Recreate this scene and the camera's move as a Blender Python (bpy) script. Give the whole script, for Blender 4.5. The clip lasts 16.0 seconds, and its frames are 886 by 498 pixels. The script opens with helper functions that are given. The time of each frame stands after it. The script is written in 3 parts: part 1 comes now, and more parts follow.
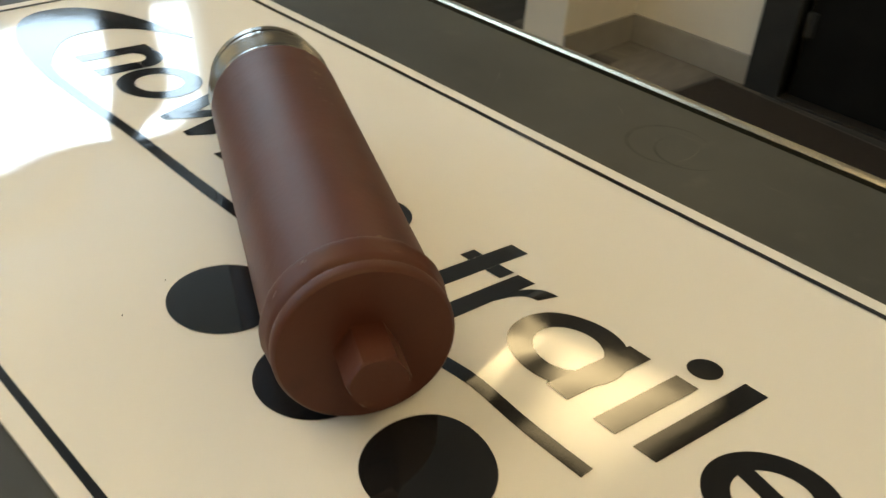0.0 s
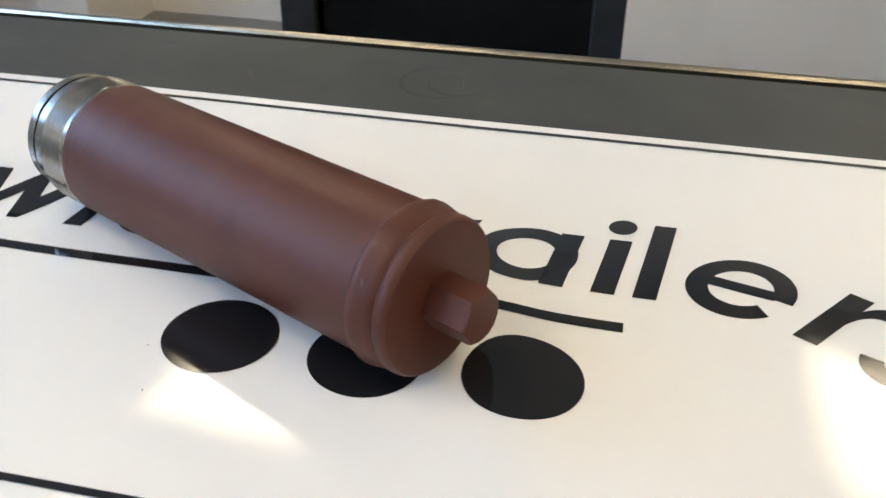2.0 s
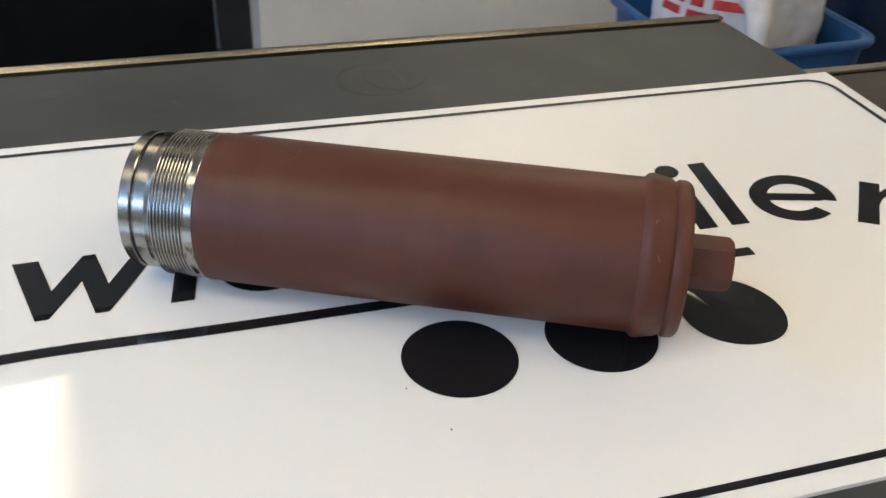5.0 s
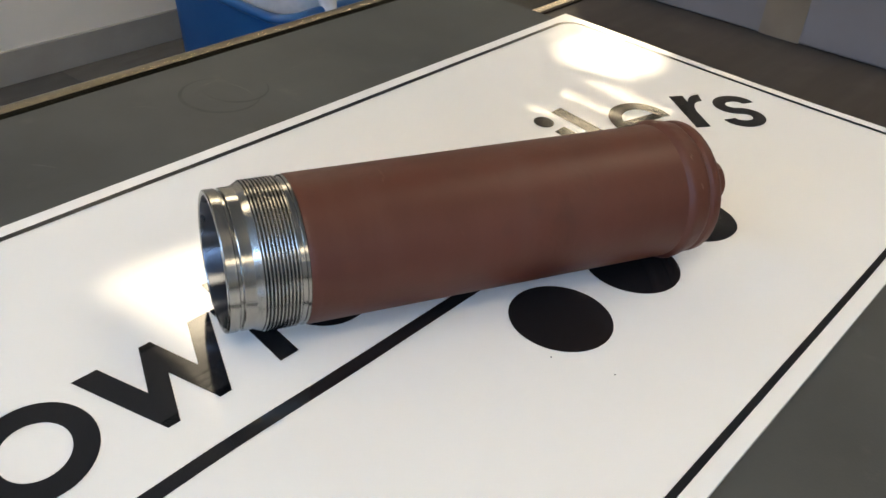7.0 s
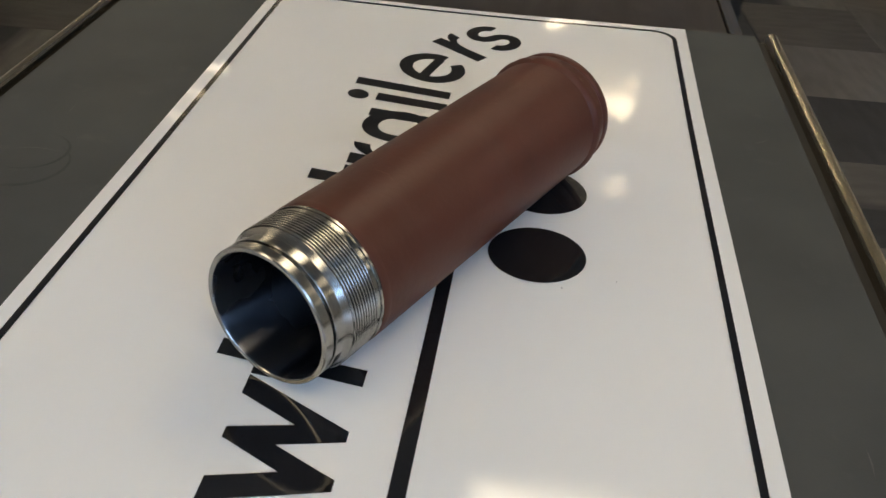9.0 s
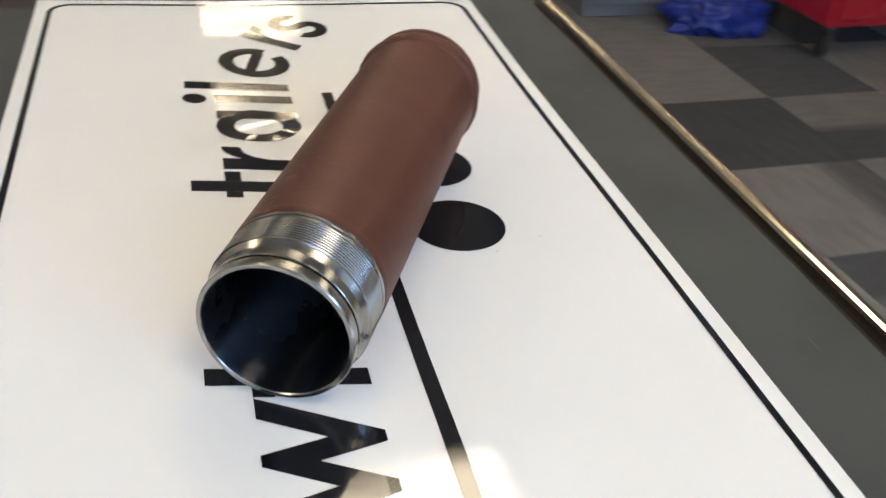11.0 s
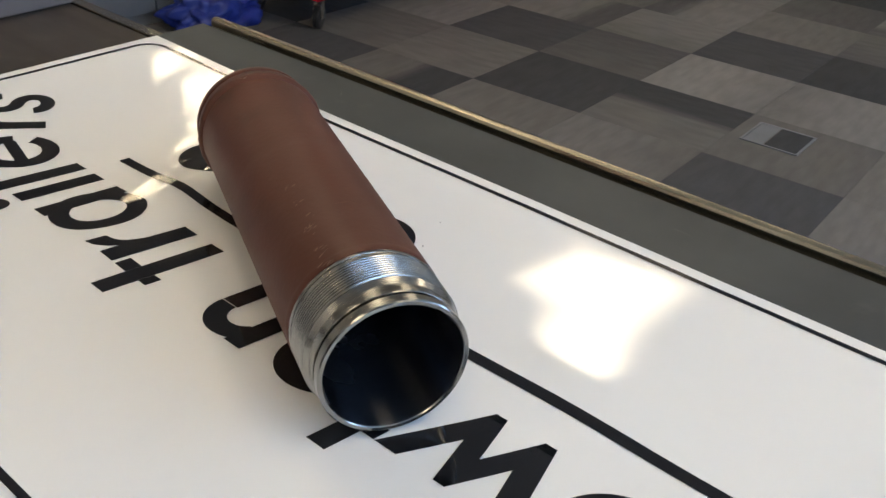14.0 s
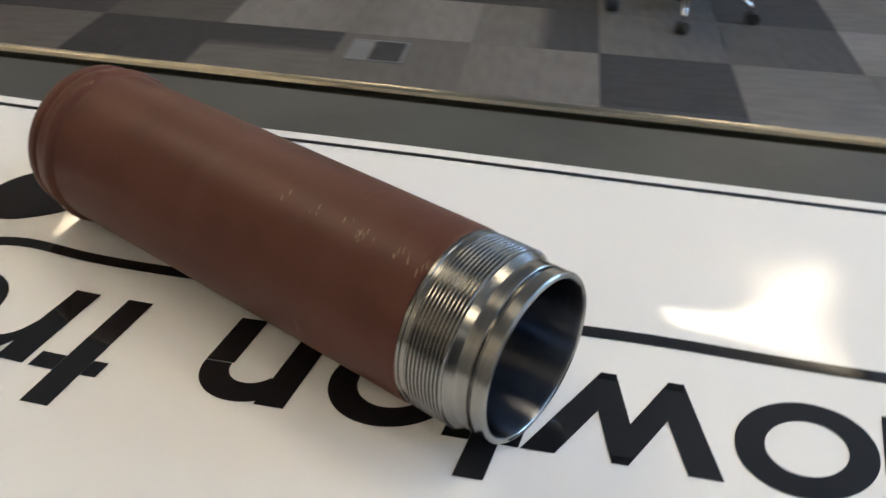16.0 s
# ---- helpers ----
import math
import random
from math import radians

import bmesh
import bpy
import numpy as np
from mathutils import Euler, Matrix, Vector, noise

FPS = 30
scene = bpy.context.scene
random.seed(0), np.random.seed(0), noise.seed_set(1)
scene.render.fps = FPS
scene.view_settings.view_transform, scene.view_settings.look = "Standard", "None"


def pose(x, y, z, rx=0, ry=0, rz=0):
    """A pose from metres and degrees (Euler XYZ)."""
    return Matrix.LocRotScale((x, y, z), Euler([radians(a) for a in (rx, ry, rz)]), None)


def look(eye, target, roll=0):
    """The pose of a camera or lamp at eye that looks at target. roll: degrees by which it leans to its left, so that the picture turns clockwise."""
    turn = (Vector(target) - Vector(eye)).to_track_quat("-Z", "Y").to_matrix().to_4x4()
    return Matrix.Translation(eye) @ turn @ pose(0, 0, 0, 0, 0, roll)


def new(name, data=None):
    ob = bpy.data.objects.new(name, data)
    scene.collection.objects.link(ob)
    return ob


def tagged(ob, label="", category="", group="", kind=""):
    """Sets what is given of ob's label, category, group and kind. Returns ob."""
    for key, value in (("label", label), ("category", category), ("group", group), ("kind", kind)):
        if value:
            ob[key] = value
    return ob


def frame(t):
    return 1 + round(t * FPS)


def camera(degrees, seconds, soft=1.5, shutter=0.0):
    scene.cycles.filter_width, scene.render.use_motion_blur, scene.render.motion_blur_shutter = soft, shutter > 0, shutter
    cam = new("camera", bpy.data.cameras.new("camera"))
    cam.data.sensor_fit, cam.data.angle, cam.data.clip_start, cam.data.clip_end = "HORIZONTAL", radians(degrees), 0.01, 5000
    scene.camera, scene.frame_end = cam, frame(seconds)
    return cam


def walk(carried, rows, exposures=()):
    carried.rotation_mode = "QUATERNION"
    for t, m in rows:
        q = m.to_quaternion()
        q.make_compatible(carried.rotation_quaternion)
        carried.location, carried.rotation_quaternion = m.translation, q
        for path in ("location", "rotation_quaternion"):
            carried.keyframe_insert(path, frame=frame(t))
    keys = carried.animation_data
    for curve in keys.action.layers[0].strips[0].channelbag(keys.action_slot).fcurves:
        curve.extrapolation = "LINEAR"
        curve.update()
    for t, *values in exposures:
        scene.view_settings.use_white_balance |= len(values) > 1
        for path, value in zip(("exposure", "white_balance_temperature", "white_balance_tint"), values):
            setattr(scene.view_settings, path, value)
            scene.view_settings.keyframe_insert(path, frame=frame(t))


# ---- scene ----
cam = camera(50.3, 16.0, shutter=0.4)

PATH = [
    (0, (0.1732, -0.334, 0.3572), (-0.9777, 0.8639, -0.7566), 4.53),
    (0.5, (0.0929, -0.3675, 0.359), (-0.8087, 1.0031, -0.785), 3.07),
    (1, (0.04, -0.4095, 0.3518), (-0.5684, 1.0692, -0.8495), 0.52),
    (1.5, (0.0191, -0.4519, 0.3585), (-0.4335, 1.1345, -0.7722), 2.1),
    (2, (-0.0155, -0.5037, 0.3589), (-0.362, 1.13, -0.7415), 0.47),
    (2.5, (-0.1301, -0.4921, 0.3632), (-0.2094, 1.1723, -0.7429), -1.21),
    (3, (-0.2427, -0.4722, 0.3767), (-0.0751, 1.1361, -0.8003), -2.11),
    (3.5, (-0.2611, -0.5146, 0.384), (-0.1039, 1.1461, -0.7194), -0.56),
    (3.7, (-0.2661, -0.5266, 0.376), (-0.1209, 1.1251, -0.7404), -0.46),
    (5.8, (-0.5253, -0.4093, 0.3622), (0.4493, 0.9227, -0.7583), 4.12),
    (6, (-0.5663, -0.3743, 0.3572), (0.5273, 0.8377, -0.7983), 4.52),
    (6.5, (-0.6584, -0.3166, 0.3706), (0.6685, 0.6648, -0.7591), 5.39),
    (7, (-0.6887, -0.3264, 0.3815), (0.6388, 0.6669, -0.7371), 6.49),
    (7.5, (-0.7345, -0.3016, 0.3623), (0.6967, 0.5424, -0.7511), 6.66),
    (8, (-0.7993, -0.1914, 0.3679), (0.7565, 0.282, -0.7964), 2.46),
    (8.2, (-0.8083, -0.1684, 0.3749), (0.7745, 0.244, -0.7774), 2.66),
    (10.3, (-0.7973, 0.0273, 0.3667), (0.8539, -0.1643, -0.7454), 5.57),
    (10.5, (-0.8093, 0.0273, 0.3637), (0.8419, -0.1523, -0.7504), 4.97),
    (11, (-0.7973, 0.0918, 0.3568), (0.8061, -0.4156, -0.7256), 5.89),
    (11.5, (-0.7746, 0.1858, 0.3652), (0.713, -0.6141, -0.7059), 4.36),
    (12, (-0.7883, 0.1795, 0.3756), (0.7381, -0.5947, -0.6592), 5.31),
    (12.5, (-0.7838, 0.2044, 0.3662), (0.7005, -0.6624, -0.6564), 5.1),
    (13, (-0.7205, 0.2935, 0.364), (0.5317, -0.8798, -0.6633), 3.56),
    (13.5, (-0.6886, 0.3547, 0.3665), (0.4167, -0.961, -0.657), 4.04),
    (14, (-0.6788, 0.3577, 0.3613), (0.4086, -0.9827, -0.6491), 4.08),
    (14.5, (-0.5521, 0.4067, 0.3334), (0.1432, -1.1461, -0.718), 3.01),
    (15, (-0.4812, 0.4268, 0.3433), (0.0182, -1.2068, -0.6968), 1.92),
    (15.5, (-0.49, 0.4074, 0.3417), (0.0632, -1.2007, -0.7109), 2.68),
    (16, (-0.4198, 0.4011, 0.3226), (-0.1284, -1.2626, -0.7484), 2.51),
]
walk(cam, [(t, look(eye, target, roll)) for t, eye, target, roll in PATH],
     exposures=[(0.0, -0.10, 10200, 6), (0.4, -0.02, 8400, 11), (1.0, 0.40, 7000, 12), (2.0, 0.42, 6800, 12), (2.6, 0.14, 6800, 12), (3.0, -0.08, 6850, 15), (3.5, 0.18, 6850, 12), (3.7, 0.18, 6900, 12), (6.0, 0.35, 6950, 12), (6.5, 0.26, 6950, 12),
                (7.0, 0.22, 6950, 12), (7.5, 0.28, 6950, 11), (8.0, -0.25, 7050, 12), (8.2, -0.25, 7050, 12), (10.5, 0.12, 6950, 12), (11.0, 0.38, 6800, 12), (12.0, 0.42, 6800, 12), (12.5, 0.37, 6800, 12), (13.0, 0.09, 6800, 12), (13.5, 0.06, 6800, 12), (14.0, 0.10, 6800, 12), (15.0, 0.09, 6800, 12), (16.0, 0.14, 6800, 12)])

# ---- light ----
world = bpy.data.worlds.new("world")
scene.world = world
world.use_nodes = True
wn = world.node_tree
sky = wn.nodes.new("ShaderNodeTexSky")
sky.sky_type, sky.sun_disc = "NISHITA", False
sky.sun_elevation, sky.sun_rotation = radians(35), radians(200)
wn.nodes["Background"].inputs[1].default_value = 0.15
wn.links.new(sky.outputs[0], wn.nodes["Background"].inputs[0])


def area_lamp(name, m, sx, sy, watts, colour):
    data = bpy.data.lights.new(name, "AREA")
    data.shape, data.size, data.size_y, data.energy, data.color = "RECTANGLE", sx, sy, watts, colour
    ob = new(name, data)
    ob.matrix_world = m
    return ob


FLOOR, CEIL = -1.05, 1.75         # the desk top is near z = 0
XW, XE, YS, YN = -3.2, 6.8, -6.6, 2.87    # inner faces of the walls
NIB = -1.93                              # a short return wall beside the door
# the y = -4.95 row is unseen, added for more light from the south
PANEL_XY = [(-1.10, 1.70), (-1.10, -0.45), (-1.10, -2.68), (-1.10, -4.95), (0.97, 1.93), (0.83, -0.45), (0.90, -2.68), (0.90, -4.95), (4.25, 2.25)]
TUBE_XY = [(x, y) for x in (3.38, 5.12) for y in (1.80, -0.32, -2.65, -4.95)]
# daylight in the opening of the west window
# south of y = -2.4 the window is unseen, lengthened to spread its daylight
WY0, WY1, WZ0, WZ1 = -5.0, 1.72, 0.97, 1.74
area_lamp("window_light", pose(XW - 0.18, (WY0 + WY1) / 2, (WZ0 + WZ1) / 2, 0, -90, 0), WZ1 - WZ0 - 0.1, WY1 - WY0 - 0.1, 172, (0.34, 0.58, 1.0))


# ---- materials ----
def material(name, a, b=None, rough=0.5, metal=0.0, scale=20.0, bump=0.0, bump_scale=None, rough_to=None, stretch=(1, 1, 1),
             coat=0.0, fine=0.0, spec=0.5):
    """Two colours mixed by noise in object space, with roughness and relief at two scales."""
    m = bpy.data.materials.new(name)
    m.use_nodes = True
    t = m.node_tree
    p = t.nodes["Principled BSDF"]
    p.inputs["Metallic"].default_value = metal
    p.inputs["Specular IOR Level"].default_value = spec
    p.inputs["Coat Weight"].default_value = coat
    p.inputs["Coat Roughness"].default_value = 0.08
    co = t.nodes.new("ShaderNodeTexCoord")
    mp = t.nodes.new("ShaderNodeMapping")
    mp.inputs["Scale"].default_value = stretch
    t.links.new(co.outputs["Object"], mp.inputs[0])
    n1 = t.nodes.new("ShaderNodeTexNoise")
    n1.inputs["Scale"].default_value, n1.inputs["Detail"].default_value = scale, 6
    t.links.new(mp.outputs[0], n1.inputs["Vector"])
    ramp = t.nodes.new("ShaderNodeMapRange")
    ramp.inputs[1].default_value, ramp.inputs[2].default_value = 0.35, 0.65
    t.links.new(n1.outputs[0], ramp.inputs[0])
    mix = t.nodes.new("ShaderNodeMix")
    mix.data_type = "RGBA"
    mix.inputs[6].default_value = (*a, 1)
    mix.inputs[7].default_value = (*(b or a), 1)
    t.links.new(ramp.outputs[0], mix.inputs[0])
    t.links.new(mix.outputs[2], p.inputs["Base Color"])
    rr = t.nodes.new("ShaderNodeMapRange")
    rr.inputs[1].default_value, rr.inputs[2].default_value = 0.3, 0.7
    rr.inputs[3].default_value, rr.inputs[4].default_value = rough, rough if rough_to is None else rough_to
    n2 = t.nodes.new("ShaderNodeTexNoise")
    n2.inputs["Scale"].default_value, n2.inputs["Detail"].default_value = scale * 0.31, 4
    t.links.new(mp.outputs[0], n2.inputs["Vector"])
    t.links.new(n2.outputs[0], rr.inputs[0])
    t.links.new(rr.outputs[0], p.inputs["Roughness"])
    if bump:
        n3 = t.nodes.new("ShaderNodeTexNoise")
        n3.inputs["Scale"].default_value, n3.inputs["Detail"].default_value = bump_scale or scale * 6, 3
        t.links.new(mp.outputs[0], n3.inputs["Vector"])
        bp = t.nodes.new("ShaderNodeBump")
        bp.inputs["Strength"].default_value = 1.0
        bp.inputs["Distance"].default_value = bump
        t.links.new(n3.outputs[0], bp.inputs["Height"])
        t.links.new(bp.outputs[0], p.inputs["Normal"])
    return m


M = {}
M["white"] = material("glossy_white_sheet", (0.80, 0.79, 0.76), (0.84, 0.83, 0.80), 0.035, scale=3, rough_to=0.075, spec=0.55, bump=0.0001, bump_scale=18)
M["black"] = material("glossy_black_vinyl", (0.010, 0.010, 0.011), (0.014, 0.014, 0.016), 0.05, scale=5, rough_to=0.09, spec=0.5, bump=0.00012, bump_scale=18)
M["mat"] = material("grey_bench_laminate", (0.045, 0.049, 0.048), (0.057, 0.062, 0.060), 0.45, scale=9, rough_to=0.58, bump=0.0001, bump_scale=500, spec=0.25)
M["dark_top"] = material("dark_brown_laminate", (0.035, 0.028, 0.022), (0.050, 0.040, 0.032), 0.40, scale=14, rough_to=0.55, stretch=(0.3, 3, 1))
M["strip"] = material("brushed_edge_strip", (0.42, 0.375, 0.29), (0.52, 0.47, 0.37), 0.16, 1.0, scale=30, rough_to=0.30, stretch=(0.2, 6, 6))
M["groove"] = material("black_rubber_groove", (0.012, 0.010, 0.008), (0.02, 0.017, 0.014), 0.6, scale=40)
M["paint"] = material("red_oxide_primer", (0.073, 0.0192, 0.0103), (0.090, 0.0248, 0.0142), 0.44, scale=14, rough_to=0.54, bump=0.00014, bump_scale=240, spec=0.36)
M["scuff"] = material("rubbed_primer", (0.095, 0.040, 0.023), (0.165, 0.088, 0.052), 0.45, scale=300)
M["steel"] = material("turned_steel", (0.285, 0.281, 0.262), (0.335, 0.329, 0.308), 0.19, 1.0, scale=60, rough_to=0.26, stretch=(8, 1, 1))
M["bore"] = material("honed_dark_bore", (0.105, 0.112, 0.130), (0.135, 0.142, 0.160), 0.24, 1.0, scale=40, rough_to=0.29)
M["wall"] = material("cream_wall_paint", (0.74, 0.70, 0.625), (0.78, 0.74, 0.665), 0.6, scale=3, bump=0.0004, bump_scale=90)
M["ceiling"] = material("white_ceiling_tile", (0.72, 0.71, 0.68), (0.78, 0.77, 0.74), 0.85, scale=30, bump=0.0006, bump_scale=200)
M["tray"] = material("dark_lamp_tray", (0.025, 0.025, 0.024), (0.035, 0.035, 0.033), 0.5, scale=20)
M["skirt"] = material("grey_skirting_vinyl", (0.29, 0.275, 0.25), (0.33, 0.315, 0.29), 0.45, scale=8)
M["frame"] = material("charcoal_door_frame", (0.022, 0.023, 0.024), (0.030, 0.031, 0.032), 0.45, scale=10, spec=0.3)
M["door"] = material("black_door_leaf", (0.006, 0.006, 0.006), (0.009, 0.009, 0.009), 0.5, scale=8, spec=0.12)
M["bin"] = material("blue_plastic_tub", (0.010, 0.085, 0.26), (0.014, 0.105, 0.30), 0.32, scale=7, rough_to=0.42, bump=0.0002, bump_scale=120)
M["dark_bin"] = material("dark_blue_plastic", (0.006, 0.022, 0.075), (0.009, 0.030, 0.095), 0.32, scale=7, rough_to=0.42)
M["sack"] = material("white_woven_sack", (0.62, 0.62, 0.64), (0.74, 0.74, 0.75), 0.65, scale=25, bump=0.0006, bump_scale=160)
M["red_ink"] = material("red_print", (0.45, 0.025, 0.03), (0.55, 0.05, 0.05), 0.6, scale=40)
M["carton"] = material("grey_brown_carton", (0.150, 0.124, 0.112), (0.178, 0.148, 0.134), 0.65, scale=6, spec=0.3, bump=0.0002, bump_scale=150)
M["tape"] = material("brown_parcel_tape", (0.15, 0.105, 0.065), (0.19, 0.135, 0.085), 0.35, scale=15)
M["red_cab"] = material("red_enamel", (0.36, 0.012, 0.020), (0.42, 0.018, 0.026), 0.22, scale=4, rough_to=0.32)
M["black_pl"] = material("black_plastic", (0.012, 0.012, 0.012), (0.02, 0.02, 0.02), 0.45, scale=20)
M["chrome"] = material("chrome", (0.72, 0.71, 0.70), (0.80, 0.79, 0.78), 0.07, 1.0, scale=20, rough_to=0.14)
M["grey_cab"] = material("grey_cabinet_paint", (0.13, 0.14, 0.15), (0.16, 0.17, 0.18), 0.45, scale=5)
M["blue_bag"] = material("blue_film_bag", (0.010, 0.022, 0.17), (0.016, 0.036, 0.25), 0.32, scale=12, rough_to=0.5, bump=0.003, bump_scale=18)
M["doormat"] = material("dark_brown_doormat", (0.016, 0.011, 0.009), (0.026, 0.019, 0.015), 0.9, scale=60, bump=0.002, bump_scale=400)
M["fabric"] = material("black_seat_fabric", (0.012, 0.012, 0.013), (0.02, 0.02, 0.021), 0.85, scale=70, bump=0.0008, bump_scale=500)
M["backing"] = material("carpet_backing", (0.03, 0.029, 0.027), (0.045, 0.043, 0.04), 0.95, scale=30)


def add_wear(m, colour, amount, scale, stretch, low, high):
    """Sparse worn marks of another colour over a material's own."""
    t = m.node_tree
    p = t.nodes["Principled BSDF"]
    co = t.nodes.new("ShaderNodeTexCoord")
    mp = t.nodes.new("ShaderNodeMapping")
    mp.inputs["Scale"].default_value = stretch
    n = t.nodes.new("ShaderNodeTexNoise")
    n.inputs["Scale"].default_value, n.inputs["Detail"].default_value = scale, 5
    r = t.nodes.new("ShaderNodeMapRange")
    r.inputs[1].default_value, r.inputs[2].default_value, r.inputs[3].default_value, r.inputs[4].default_value = low, high, 0.0, amount
    mix = t.nodes.new("ShaderNodeMix")
    mix.data_type = "RGBA"
    mix.inputs[7].default_value = (*colour, 1)
    old = p.inputs["Base Color"].links[0].from_socket
    t.links.new(co.outputs["Object"], mp.inputs[0])
    t.links.new(mp.outputs[0], n.inputs["Vector"])
    t.links.new(n.outputs[0], r.inputs[0])
    t.links.new(r.outputs[0], mix.inputs[0])
    t.links.new(old, mix.inputs[6])
    t.links.new(mix.outputs[2], p.inputs["Base Color"])


add_wear(M["paint"], (0.094, 0.034, 0.023), 0.5, 7, (6, 0.9, 0.9), 0.50, 0.75)
add_wear(M["paint"], (0.19, 0.10, 0.065), 0.4, 70, (1.6, 0.5, 0.5), 0.70, 0.78)
add_wear(M["paint"], (0.034, 0.012, 0.008), 0.35, 22, (1, 1, 1), 0.60, 0.74)
add_wear(M["mat"], (0.092, 0.092, 0.085), 0.5, 30, (1, 1, 1), 0.62, 0.80)
add_wear(M["mat"], (0.032, 0.035, 0.034), 0.5, 6, (1, 1, 1), 0.52, 0.75)
add_wear(M["dark_top"], (0.075, 0.062, 0.050), 0.6, 18, (1, 1, 1), 0.55, 0.75)
add_wear(M["wall"], (0.55, 0.51, 0.44), 0.25, 2.5, (1, 1, 1), 0.58, 0.75)


def turned_finish(m, amount):
    """Lathe marks run round the x axis, so highlights stretch along it."""
    t = m.node_tree
    p = t.nodes["Principled BSDF"]
    tg = t.nodes.new("ShaderNodeTangent")
    tg.direction_type, tg.axis = "RADIAL", "X"
    p.inputs["Anisotropic"].default_value, p.inputs["Anisotropic Rotation"].default_value = amount, 0.25
    t.links.new(tg.outputs[0], p.inputs["Tangent"])


turned_finish(M["bore"], 0.9)
turned_finish(M["steel"], 0.4)


def glow(name, colour, strength):
    m = bpy.data.materials.new(name)
    m.use_nodes = True
    p = m.node_tree.nodes["Principled BSDF"]
    p.inputs["Base Color"].default_value = (0.7, 0.7, 0.7, 1)
    p.inputs["Emission Color"].default_value = (*colour, 1)
    p.inputs["Emission Strength"].default_value = strength
    return m


M["lamp_glow"] = glow("lit_fluorescent_tube", (1.0, 0.84, 0.58), 44.0)
# northern tubes, emission turned down to weaken light from that side
M["dim_lamp_glow"] = glow("lit_dimmed_tube", (1.0, 0.84, 0.58), 21.0)
M["sky_glow"] = glow("daylight_sky_backdrop", (0.40, 0.63, 1.0), 2.0)
M["panel_glow"] = glow("lit_opal_panel", (1.0, 0.87, 0.64), 11.0)
t = M["panel_glow"].node_tree                # an opal panel is brightest over its lamps and fades to its rim
co, sep, ax, ay, far, mr = (t.nodes.new(k) for k in ("ShaderNodeTexCoord", "ShaderNodeSeparateXYZ", "ShaderNodeMath", "ShaderNodeMath", "ShaderNodeMath", "ShaderNodeMapRange"))
ax.operation = ay.operation = "ABSOLUTE"
far.operation = "MAXIMUM"
mr.interpolation_type = "SMOOTHSTEP"
mr.inputs[1].default_value, mr.inputs[2].default_value, mr.inputs[3].default_value, mr.inputs[4].default_value = 0.10, 0.34, 14.5, 1.4
t.links.new(co.outputs["Object"], sep.inputs[0])
t.links.new(sep.outputs[0], ax.inputs[0])
t.links.new(sep.outputs[1], ay.inputs[0])
t.links.new(ax.outputs[0], far.inputs[0])
t.links.new(ay.outputs[0], far.inputs[1])
t.links.new(far.outputs[0], mr.inputs[0])
t.links.new(mr.outputs[0], t.nodes["Principled BSDF"].inputs["Emission Strength"])


def carpet_material(name, first, second, edge, soft):
    """Looped pile that goes from one tone to another across the tile, in bands along it."""
    m = material(name, (0.84, 0.84, 0.84), (1.0, 1.0, 1.0), 0.95, scale=26, bump=0.002, bump_scale=300, stretch=(1, 0.25, 1), spec=0.25)
    t = m.node_tree
    p = t.nodes["Principled BSDF"]
    co, sep, band, add, ramp, tone, info, vary, mul, mul2 = (t.nodes.new(k) for k in (
        "ShaderNodeTexCoord", "ShaderNodeSeparateXYZ", "ShaderNodeTexNoise", "ShaderNodeMath", "ShaderNodeMapRange", "ShaderNodeMix",
        "ShaderNodeObjectInfo", "ShaderNodeMapRange", "ShaderNodeMix", "ShaderNodeMix"))
    mp = t.nodes.new("ShaderNodeMapping")
    mp.inputs["Scale"].default_value = (9.0, 0.4, 1.0)
    t.links.new(co.outputs["Object"], mp.inputs[0])
    t.links.new(mp.outputs[0], band.inputs["Vector"])
    band.inputs["Scale"].default_value, band.inputs["Detail"].default_value = 2.0, 3
    t.links.new(co.outputs["Object"], sep.inputs[0])
    add.operation = "MULTIPLY_ADD"
    t.links.new(band.outputs[0], add.inputs[0])
    add.inputs[1].default_value = 0.10
    t.links.new(sep.outputs[0], add.inputs[2])
    ramp.inputs[1].default_value, ramp.inputs[2].default_value = edge + 0.05 - soft, edge + 0.05 + soft
    t.links.new(add.outputs[0], ramp.inputs[0])
    tone.data_type = mul.data_type = mul2.data_type = "RGBA"
    mul.blend_type = mul2.blend_type = "MULTIPLY"
    mul.inputs[0].default_value = mul2.inputs[0].default_value = 1.0
    tone.inputs[6].default_value, tone.inputs[7].default_value = (*first, 1), (*second, 1)
    t.links.new(ramp.outputs[0], tone.inputs[0])
    vary.inputs[3].default_value, vary.inputs[4].default_value = 0.8, 1.15
    t.links.new(info.outputs["Random"], vary.inputs[0])
    old = p.inputs["Base Color"].links[0].from_socket
    t.links.new(tone.outputs[2], mul.inputs[6])
    t.links.new(old, mul.inputs[7])
    t.links.new(mul.outputs[2], mul2.inputs[6])
    t.links.new(vary.outputs[0], mul2.inputs[7])
    t.links.new(mul2.outputs[2], p.inputs["Base Color"])
    return m


